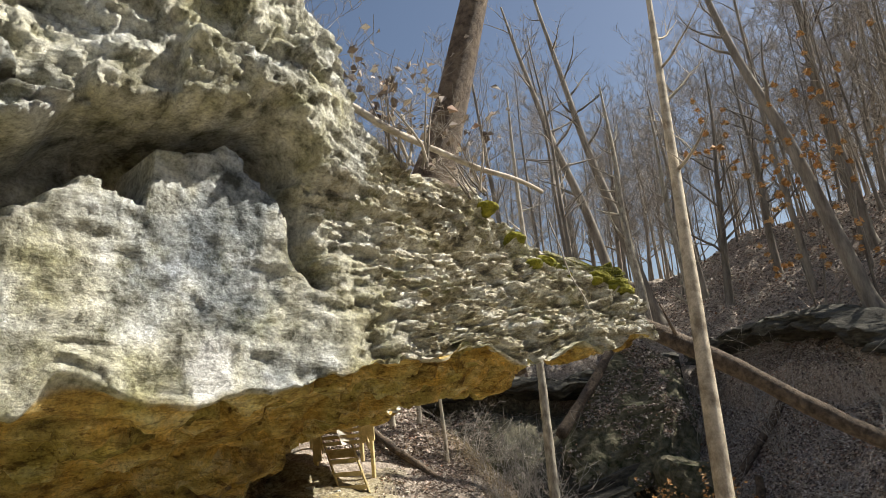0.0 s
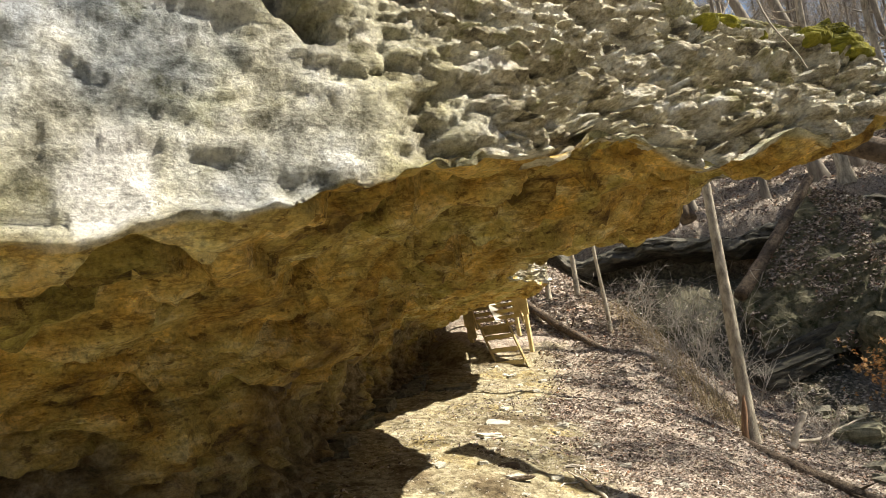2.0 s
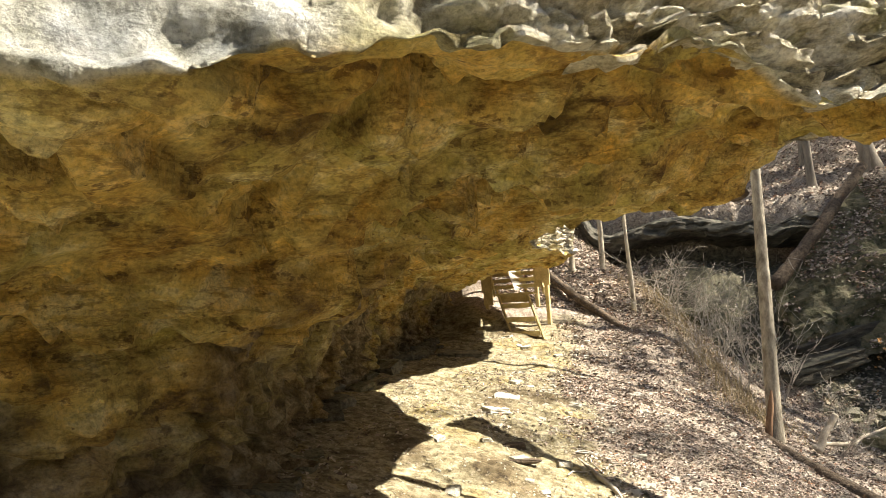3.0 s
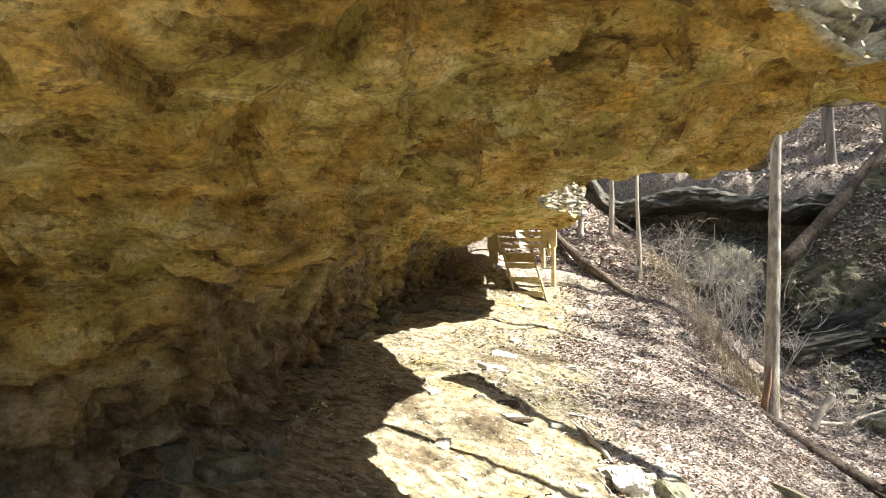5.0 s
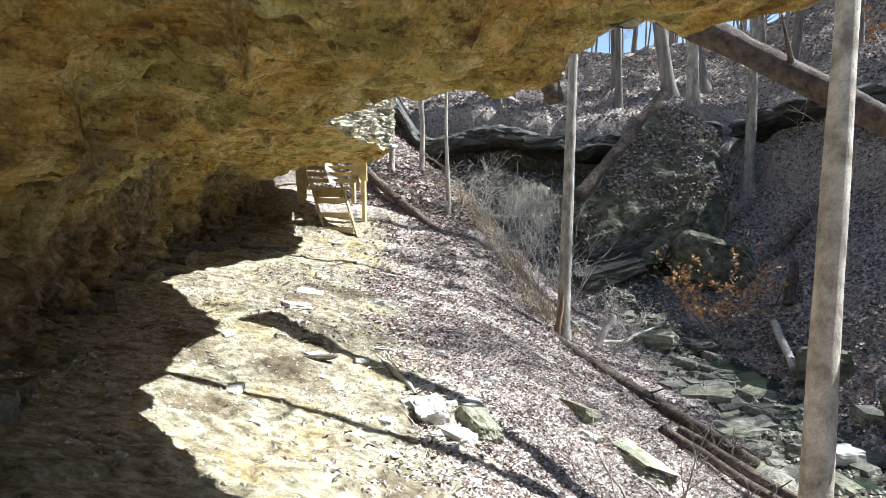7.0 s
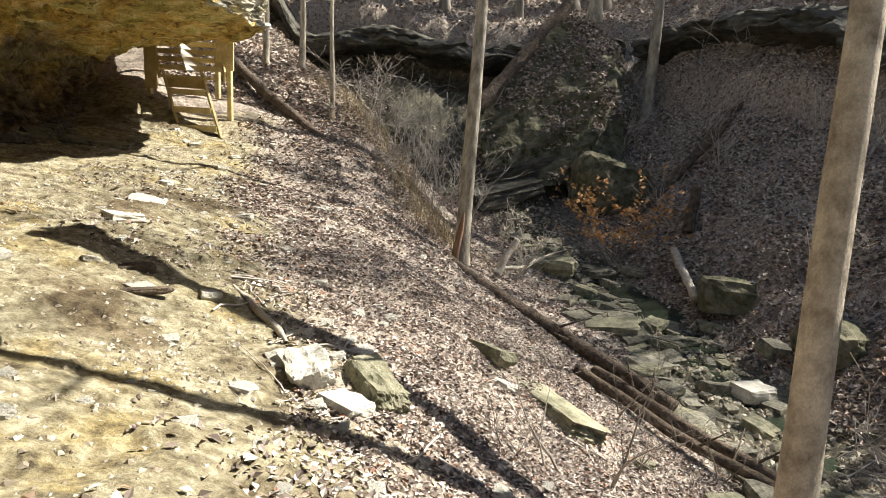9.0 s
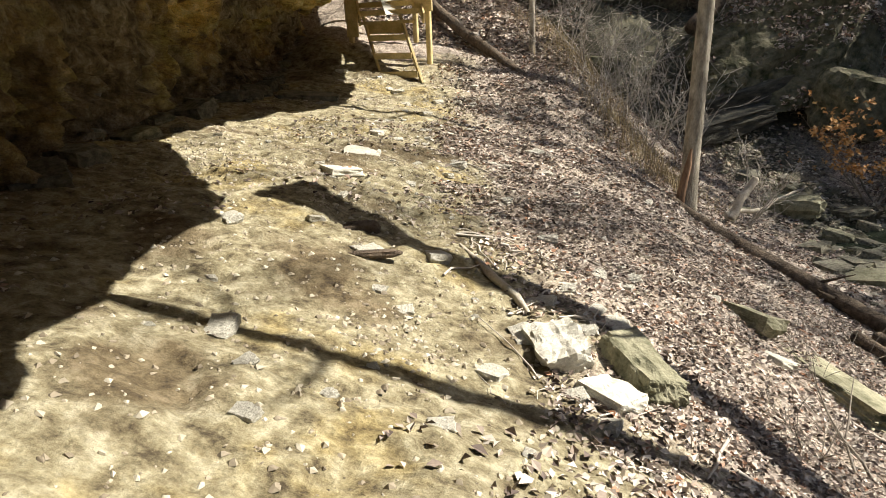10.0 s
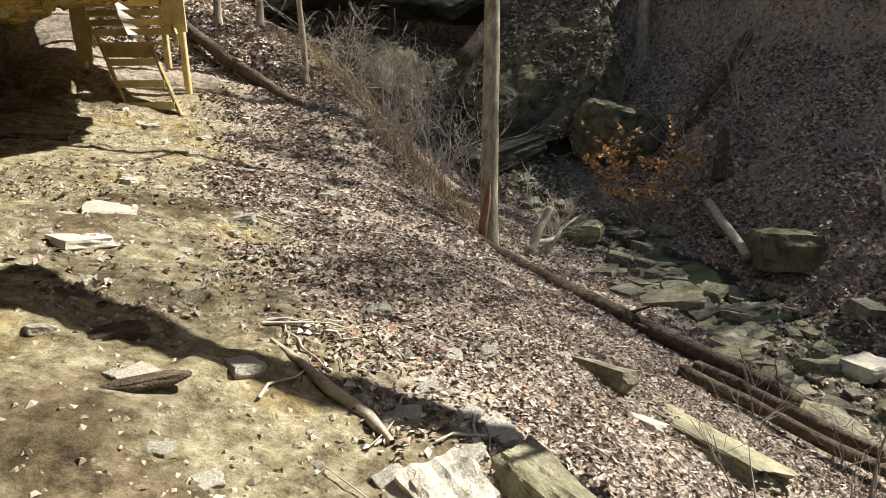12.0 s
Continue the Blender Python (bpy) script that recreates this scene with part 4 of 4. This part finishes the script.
for i, (x, y) in enumerate(spots):
    z = float(ground_z(x, y))
    if x < -4:
        dist = max(0.0, -x - 3)
        z = max(z, 4.2 + 7.0 * (1 - math.exp(-dist / 14)))
    k = KINDS[i % 9]
    m = pose(x, y, z - 0.1, 0, 0, rngw.uniform(0, 360)) @ Matrix.Diagonal((1, 1, 1, 1))
    if i < 9:
        k.matrix_world = m
    else:
        copy_thing(k, m)


# fallen timber
log("leaning_log", (1.2, 13.5, 4.2), (6.9, 9.2, -0.35), 0.20, 0.11, 21, DEADWOOD, "dead brown log leaning from the cliff across the creek", stubs=3, bend=0.08)
log("broken_log", (0.35, 12.9, 3.35), (0.74, 12.45, 2.22), 0.15, 0.13, 22, DEADWOOD, "broken dark log end hanging over the cliff edge", bend=0.02)
log("fallen_log", (1.12, 18.5, -2.42), (4.15, 13.9, -3.42), 0.15, 0.10, 23, DEADWOOD, "grey fallen log along the edge of the creek", stubs=2)
log("fallen_log", (3.1, 14.5, -3.12), (5.0, 11.3, -3.5), 0.09, 0.08, 24, DEADWOOD, "rotten fallen log beside the creek", stubs=3)
log("fallen_log", (2.7, 14.2, -2.95), (4.6, 11.2, -3.35), 0.08, 0.06, 25, DEADWOOD, "split dark log beside the creek", stubs=2)
log("hillside_log", (-4.5, 24.9, 1.62), (-0.35, 20.6, -1.38), 0.13, 0.12, 26, DEADWOOD, "long brown log lying down the slope past the stairs", stubs=1)
log("old_log", (7.3, 24.0, -2.35), (11.6, 26.2, 1.4), 0.13, 0.16, 27, DEADWOOD, "rotten grey log lying up the opposite bank", stubs=2)
log("leaning_log", (2.75, 26.3, 0.5), (6.35, 29.55, 4.4), 0.22, 0.17, 28, DEADWOOD, "dark trunk leaning on the mossy boulder")
log("cut_branch", (7.35, 21.2, -2.65), (6.95, 19.0, -3.3), 0.10, 0.09, 29, PALEWOOD, "short grey branch lying by the creek", "branch", bend=0.02)
log("pale_branch", (2.25, 18.55, -2.68), (4.6, 21.8, -2.95), 0.05, 0.02, 30, PALEWOOD, "barkless white branch lying at the creek", "branch", bend=0.12)
log("pale_stub", (2.3, 18.6, -2.75), (2.75, 18.9, -2.05), 0.085, 0.06, 31, PALEWOOD, "barkless white stub beside the creek log", "branch", bend=0.02)
log("pale_branch", (7.0, 12.1, -0.6), (12.5, 15.2, 0.9), 0.09, 0.06, 32, PALEWOOD, "pale dead branch lying on the opposite bank", "branch")
log("shelf_branch", (-0.95, 4.5, 4.0), (0.75, 5.95, 3.5), 0.035, 0.02, 33, PALEWOOD, "weathered branch lying on the cliff top", "branch", sides=8)
log("stump", (8.0, 21.9, -2.3), (8.25, 22.2, -1.15), 0.16, 0.12, 34, DEADWOOD, "broken dead stump on the opposite bank", "stump", bend=0.03)


def shrub(name, at, size, seed, label, material=BARK, stems=7, leaves=None, leaf_count=0, leaf_size=0.09, thin=0.0025):
    """A leafless shrub of thin forked stems; some keep dry leaves."""
    thing = anchor(name, at, label, "shrub")
    rng = random.Random(seed)
    every = []
    for _ in range(stems):
        heap = Heap()
        a = rng.uniform(0, 2 * math.pi)
        d = Vector((math.cos(a) * 0.6, math.sin(a) * 0.6, 1)).normalized()
        grow(heap, (rng.gauss(0, 0.06), rng.gauss(0, 0.06), -0.05), d, size * rng.uniform(0.7, 1.1), 0.010 + 0.005 * size, 0, rng, 0.6, 0.05, 2, thin)
        tagged(heap.make("stem", material, thing), kind="stuff")
        every += heap.v
    if leaf_count:
        v = np.concatenate(every)
        pick = np.random.RandomState(seed).choice(np.nonzero(v[:, 2] > size * 0.3)[0], leaf_count)
        leaf_cloud("foliage", v[pick] + np.random.RandomState(seed).normal(0, 0.04, (leaf_count, 3)), leaf_size, leaves, seed, thing, 1.0)
    return thing


shrub("beech_sapling", at_ground(6.15, 22.2), 2.5, 41, "young beech shrub holding orange dry leaves", BARK_FAR, 5, BEECH, 850, 0.11)
shrub("beech_tree", at_ground(13.3, 26.4), 8.0, 42, "young beech tree with orange dry leaves on the hillside", BARK_FAR, 3, BEECH, 2600, 0.2)
for i, (x, up, s) in enumerate(((1.66, 0.85, 0.15), (1.5, 0.95, 0.13), (1.3, 0.95, 0.14), (1.05, 0.9, 0.12), (0.9, 0.8, 0.10), (0.75, 0.96, 0.16), (0.45, 0.9, 0.13), (0.6, 0.7, 0.10), (0.2, 0.97, 0.14), (1.2, 0.7, 0.09))):
    rock("moss_cushion", on_face(x, up), (s * 1.7, s * 1.3, s * 0.7), 140 + i, MOSSGREEN, "bright yellow-green moss cushion on the cliff edge", "moss", (8, 8, 40 + 13 * i), 8, 0.2)
for i, (x, y, s) in enumerate(((0.6, 24.5, 1.9), (1.6, 25.2, 2.0), (0.2, 22.8, 1.5), (2.3, 23.4, 1.7), (-0.6, 25.6, 1.8), (1.2, 22.0, 1.2), (2.9, 19.6, 1.1), (8.2, 28.0, 2.2), (10.8, 27.6, 2.0), (9.2, 13.5, 1.6), (10.2, 16.5, 1.8), (9.0, 10.5, 2.0), (3.3, 20.6, 1.2), (8.4, 24.8, 1.4), (-0.2, 36, 2.0), (4.0, 36.5, 2.4), (11.5, 20.5, 1.9), (0.9, 23.6, 1.6), (1.8, 24.0, 1.8), (-0.2, 24.2, 1.7), (1.0, 26.2, 2.2), (2.4, 26.4, 1.9), (0.3, 21.4, 1.0), (7.8, 12.6, 1.5), (8.6, 17.2, 1.6), (7.9, 22.6, 1.3), (6.2, 11.6, 1.4), (9.8, 24.0, 1.8), (12.0, 30.5, 2.2), (7.0, 32.6, 2.2))):
    shrub("bare_shrub", at_ground(x, y), s, 50 + i, "leafless pale shrub of thin forked twigs", PALETWIG, 5, thin=0.006)
for i, (x, y, s) in enumerate(((1.42, 10.6, 0.9), (1.05, 10.5, 0.55), (2.1, 10.9, 1.3), (3.0, 13.2, 0.7), (3.5, 12.6, 0.8), (3.8, 12.0, 0.7), (2.5, 11.6, 0.6))):
    shrub("twig_sapling", at_ground(x, y), s, 80 + i, "thin bare sapling rising from the leaves", BARK_FAR, 2)
shrub("cliff_shrub", (-0.35, 5.05, 3.6), 0.9, 95, "dry bramble twigs rooted on the cliff edge", BARK_FAR, 9, LEAF, 120)
shrub("cliff_shrub", (0.15, 5.6, 3.5), 0.7, 96, "dry bramble twigs rooted on the cliff edge", BARK_FAR, 7, LEAF, 60)
root = Heap()
root.limb(wander((0.80, 5.98, 3.25), (0.98, 5.70, 2.35), 12, 0.04, 3), np.linspace(0.008, 0.004, 12), 5)
tagged(root.make("hanging_root", BARK_FAR), "thin root hanging down the cliff face", "root")


# ---- stairs ----
def stairs():
    base = Vector((-4.12, 20.57, -0.36))
    thing = anchor("staircase", base, "unfinished open wooden staircase of yellow treated lumber", "staircase")
    across = Vector((0.965, -0.262, 0))
    up_dir = Vector((-0.62, 0.92, 1.40))          # foot to head of the lower flight
    w = 0.95
    for s in (-1, 1):
        a = across * (s * w / 2) + Vector((0, 0, 0.02))
        part("stringer", board(a - up_dir * 0.03, a + up_dir * 1.03, 0.05, 0.13, (0.3, -0.8, 0.6)), LUMBER, thing)
    for f in (0.10, 0.37, 0.64):
        c = up_dir * f + Vector((0.0, 0.0, 0.04))
        part("tread", board(c - across * (w / 2 - 0.02), c + across * (w / 2 - 0.02), 0.16, 0.10), LUMBER, thing)
    head = up_dir * 0.90
    part("tread", board(head - across * 0.50, head + across * 0.72, 0.22, 0.05), LUMBER, thing)
    part("fascia", board(head - across * 0.42 + Vector((0, 0.06, -0.13)), head + across * 0.52 + Vector((0, 0.06, -0.13)), 0.045, 0.20), LUMBER, thing)
    # upper flight, wider
    run = Vector((-0.10, 0.26, 0.185))
    first = up_dir * 0.98 + across * 0.20 + Vector((0, 0.05, 0.10))
    half = 0.77
    for k in range(6):
        c = first + run * k
        part("tread", board(c - across * half, c + across * half, 0.20, 0.085), LUMBER, thing)
    for s in (-1, 1):
        a = first + across * (s * (half + 0.03)) - Vector((0, 0, 0.03))
        part("stringer", board(a - run * 0.7, a + run * 5.6, 0.045, 0.26, (0.2, -0.6, 0.8)), LUMBER, thing)
    left = first - across * (half + 0.22)
    part("side_panel", board(left + Vector((0, 0, -0.50)), left + Vector((0, 0, 0.58)), 0.045, 0.30, across), LUMBER, thing)
    right = first + across * (half + 0.10) + Vector((0, 0.05, 0))
    part("side_panel", board(right + Vector((-0.04, 0, -0.02)), right + Vector((-0.04, 0, 0.95)), 0.045, 0.42, across), LUMBER, thing)
    for p, low in ((left + Vector((-0.05, 0.06, 0)), -1.55), (right + Vector((0.05, 0.06, 0)), -1.5), (left + run * 5, -1.6), (right + run * 5, -1.6)):
        part("post", board(p + Vector((0, 0, low)), p + Vector((0, 0, 0.75)), 0.11, 0.11, across), LUMBER, thing)
    sheet = part("loose_board", board(first + across * 0.10 - run * 0.6 + Vector((0, 0, 0.05)), first - across * 0.02 + run * 4.2 + Vector((0, 0, 0.05)), 0.40, 0.02), PALEBOARD, None)
    sheet.matrix_world = thing.matrix_world
    tagged(sheet, "pale weathered board lying across the stair treads", "board")
    return thing


stairs()


def sticks(name, count, xr, yr, keep, seed, label, long=0.9):
    r_ = random.Random(seed)
    heap, done = Heap(), 0
    while done < count:
        x, y = r_.uniform(*xr), r_.uniform(*yr)
        if not keep(x, y):
            continue
        a, l = r_.uniform(0, 6.28), long * r_.uniform(0.3, 1.4)
        pts = []
        for t in np.linspace(-0.5, 0.5, 5):
            px, py = x + math.cos(a) * l * t + r_.gauss(0, 0.02), y + math.sin(a) * l * t + r_.gauss(0, 0.02)
            pts.append((px, py, float(ground_z(px, py)) + 0.02 + 0.05 * l * max(0, t)))
        r0 = r_.uniform(0.004, 0.014) * (1 + 0.3 * long)
        heap.limb(pts, np.linspace(r0, r0 * 0.4, 5), 4)
        done += 1
    return tagged(heap.make(name, PALETWIG), label, "twigs", kind="stuff")


sticks("fallen_twigs", 260, (-2, 4.2), (8.5, 22), lambda x, y: x > np.interp(y, [8, 14, 22], [-1.0, -2.0, -2.8]), 3, "thin grey twigs lying in the leaf litter", 0.5)
sticks("fallen_branches", 480, (6.6, 13), (8, 31), lambda x, y: True, 4, "pale fallen branches on the opposite bank", 1.6)
sticks("fallen_branches", 420, (-7, 22), (33.0, 46), lambda x, y: True, 5, "pale fallen branches on the far hillside", 2.6)

root = Heap()
root.limb([at_ground(x, y, 0.015) for x, y in ((-1.62, 11.75), (-1.42, 11.45), (-1.25, 11.15), (-1.08, 10.95), (-0.98, 10.72))], [0.012, 0.03, 0.042, 0.038, 0.02], 8, 3, 0.2)
tagged(root.make("exposed_root", PALEWOOD), "smooth pale tree root crossing the path", "root")
rock("dirt_clod", at_ground(-2.45, 11.55, 0.0), (0.30, 0.18, 0.09), 171, DEADWOOD, "dark clod of leaves and bark on the path", "clod", (0, 0, 20), 6, 0.4)
rock("dirt_clod", at_ground(-2.2, 10.95, 0.0), (0.42, 0.09, 0.06), 172, DEADWOOD, "dark broken bark piece on the path", "bark", (0, 0, 15), 6, 0.4)


# ---- creek ----
def creek():
    ys = np.linspace(6, 25.5, 120)
    xs = np.linspace(-1.7, 1.7, 24)
    y, o = np.meshgrid(ys, xs, indexing="ij")
    x = 5.25 + table(y, BEND) + o
    z = np.interp(y, [6, 14, 18.2, 18.8, 23, 25.5], [-3.78, -3.77, -3.75, -3.66, -3.62, -3.2]) + 0.006 * fnoise(np.stack([x * 3, y * 3, 0 * x], -1), 2, 5)
    m, nodes, links, bsdf = shader("creek_water")
    bsdf.inputs["Base Color"].default_value = (0.035, 0.045, 0.03, 1)
    bsdf.inputs["Roughness"].default_value = 0.06
    bsdf.inputs["IOR"].default_value = 1.33
    n = tex(nodes, links, 14, 3, 0.5)
    relief(nodes, links, bsdf, n.outputs[0], 0.02, 0.5)
    ob = mesh_object("water", np.stack([x, y, z], -1).reshape(-1, 3), grid_faces(120, 24), m)
    tagged(ob, "shallow clear creek water over stones", "water", kind="structure")
    foam = Heap()
    r_ = random.Random(4)
    for k in range(16):
        x0, y0 = 5.75 + r_.gauss(0, 0.12), 18.6 + r_.gauss(0, 0.05)
        foam.limb([(x0, y0, -3.66), (x0 + 0.02, y0 - 0.18, -3.69), (x0 + 0.05, y0 - 0.3, -3.82), (x0 + 0.1, y0 - 0.55, -3.83)], [0.02, 0.03, 0.035, 0.01], 5, k, 0.3)
    tagged(foam.make("cascade", plain("white_water", (0.7, 0.74, 0.78), (0.9, 0.92, 0.95), 30, 0.25, 0.01)), "small white cascade between creek stones", "water", kind="stuff")


creek()


# ---- litter, gravel and grass ----
def litter(name, count, xr, yr, size, seed, label, keep, up=0.012, tumble=0.45):
    rs = np.random.RandomState(seed)
    x, y = rs.uniform(*xr, count * 3), rs.uniform(*yr, count * 3)
    ok = keep(x, y, rs.uniform(0, 1, count * 3))
    x, y = x[ok][:count], y[ok][:count]
    c = np.stack([x, y, ground_z(x, y) + up], -1)
    return tagged(leaf_cloud(name, c, size, LEAF, seed, None, tumble), label, "leaves", kind="stuff")


def path_mid(y):
    return np.interp(y, [-10, 3, 9, 11.5, 15, 21, 26], [0.0, -0.1, -0.95, -1.75, -3.0, -3.9, -4.2])


def near_slope(x, y, q):
    n = fnoise(np.stack([x * 0.9, y * 0.9, 0 * x], -1), 3, 21)
    p2 = fnoise(np.stack([x * 2.2, y * 2.2, 0 * x], -1), 2, 24)
    return q < step(0.2, 1.9, x - path_mid(y) + 0.5 * n) * (0.22 + 0.78 * step(-0.25, 0.45, p2)) * (1 - 0.85 * step(4.1, 4.7, x - table(y, BEND)))


def trodden(x, y, q):
    n = fnoise(np.stack([x * 0.8, y * 0.8, 0 * x], -1), 3, 29)
    return q < step(0.1, 0.6, n) * (1 - step(0.5, 1.5, x - path_mid(y)))


litter("leaf_litter", 62000, (-2.5, 4.6), (8.2, 15.5), 0.056, 11, "brown oak and beech leaves strewn on the slope", near_slope)
litter("leaf_litter", 40000, (-3.5, 4.6), (15.5, 25), 0.08, 12, "brown oak and beech leaves strewn on the slope", near_slope)
litter("path_leaves", 1800, (-4.5, 0.5), (7.5, 21), 0.07, 13, "scattered dry leaves on the trodden path", trodden)
litter("bank_leaves", 90000, (6.4, 13), (7, 32), 0.11, 14, "fallen leaves covering the opposite bank", lambda x, y, q: q < step(6.0, 6.8, x - table(y, BEND)) * (0.3 + 0.7 * step(-0.4, 0.3, fnoise(np.stack([x, y, 0 * x], -1) * 0.8, 3, 26))), 0.03, 0.9)
litter("hill_leaves", 70000, (-8, 24), (24, 50), 0.15, 15, "fallen leaves covering the far hillside", lambda x, y, q: (q < 0.8) & ((y > 33.5) | (x > 12.5)), 0.03, 0.8)


litter("ravine_leaves", 22000, (-6, 9), (23, 33.5), 0.13, 16, "fallen leaves in the head of the ravine", lambda x, y, q: q < 0.10 + 0.9 * (1 - step(-1.5, 0.5, x)))


def gravel(name, count, keep, xr, yr, size, seed, material, label):
    rs = np.random.RandomState(seed)
    x, y = rs.uniform(*xr, count * 3), rs.uniform(*yr, count * 3)
    ok = keep(x, y, rs.uniform(0, 1, count * 3))
    x, y = x[ok][:count], y[ok][:count]
    n = len(x)
    base = np.array([(1, 0, 0), (0.2, 0.9, 0.1), (-0.9, 0.3, 0), (-0.3, -0.9, 0), (0.6, -0.7, 0.1), (0.15, 0.2, 0.6), (-0.3, -0.2, 0.5)])
    tri = np.array([(0, 1, 5), (1, 2, 5), (2, 6, 5), (2, 3, 6), (3, 4, 6), (4, 0, 5), (4, 5, 6)])
    s = size * rs.uniform(0.35, 1.0, n) ** 1.7
    yaw = rs.uniform(0, 6.28, n)
    b = base[None] * (1 + rs.normal(0, 0.22, (n, 7, 1)))
    px = b[..., 0] * np.cos(yaw)[:, None] - b[..., 1] * np.sin(yaw)[:, None] * 0.7
    py = b[..., 0] * np.sin(yaw)[:, None] + b[..., 1] * np.cos(yaw)[:, None] * 0.7
    v = np.stack([x[:, None] + px * s[:, None], y[:, None] + py * s[:, None], (ground_z(x, y))[:, None] + (b[..., 2] - 0.08) * s[:, None]], -1).reshape(-1, 3)
    f = (np.arange(n)[:, None, None] * 7 + tri[None]).reshape(-1, 3)
    return tagged(mesh_object(name, v, f.tolist(), material, None, False), label, "gravel", kind="stuff")


PEBBLE = island_material("pebbles", [(0.0, (0.16, 0.13, 0.09)), (0.4, (0.36, 0.31, 0.23)), (0.8, (0.46, 0.42, 0.33)), (1.0, (0.54, 0.50, 0.41))])
gravel("path_gravel", 16000, lambda x, y, q: q < 0.25 + 0.75 * step(0.0, 0.5, fnoise(np.stack([x, y, 0 * x], -1) * 1.1, 3, 33)), (-5.8, 1.0), (6.5, 21), 0.035, 17, PEBBLE, "small pale stone chips on the path")
gravel("creek_gravel", 7000, lambda x, y, q: q < step(3.5, 4.4, x - table(y, BEND)) * (1 - step(6.2, 6.9, x - table(y, BEND))), (3, 7.5), (9, 26), 0.09, 18, PEBBLE, "grey gravel and small stones of the creek bed")


def grass(name, count, spot, length, seed, label):
    rs = np.random.RandomState(seed)
    x, y = spot(rs, count)
    z = ground_z(x, y)
    a = rs.uniform(0, 6.28, count)
    lean = rs.uniform(0.1, 0.8, count)
    h = length * rs.uniform(0.4, 1.1, count)
    dx, dy = np.cos(a) * lean, np.sin(a) * lean
    px, py = -np.sin(a) * 0.004, np.cos(a) * 0.004
    rows = []
    for t, w in ((0, 1.0), (0.55, 0.8), (1.0, 0.1)):
        cx, cy, cz = x + dx * h * t * t, y + dy * h * t * t, z + h * t * (1 - 0.35 * lean * t)
        rows += [np.stack([cx - px * w, cy - py * w, cz], -1), np.stack([cx + px * w, cy + py * w, cz], -1)]
    v = np.stack(rows, 1).reshape(-1, 3)
    k = np.arange(count)[:, None] * 6
    f = np.concatenate([k + [0, 1, 3, 2], k + [2, 3, 5, 4]], 0)
    return tagged(mesh_object(name, v, f.tolist(), GRASS, None, False), label, "grass", kind="stuff")


def creek_edge(rs, n):
    y = rs.uniform(19.0, 25.5, n)
    mid = np.interp(y, [17.5, 20.5, 25.5], [1.2, 0.7, -1.6])
    return mid + rs.normal(0.35, 0.5, n), y


grass("dry_grass", 2000, creek_edge, 0.5, 19, "dry straw-coloured grass beside the creek log")
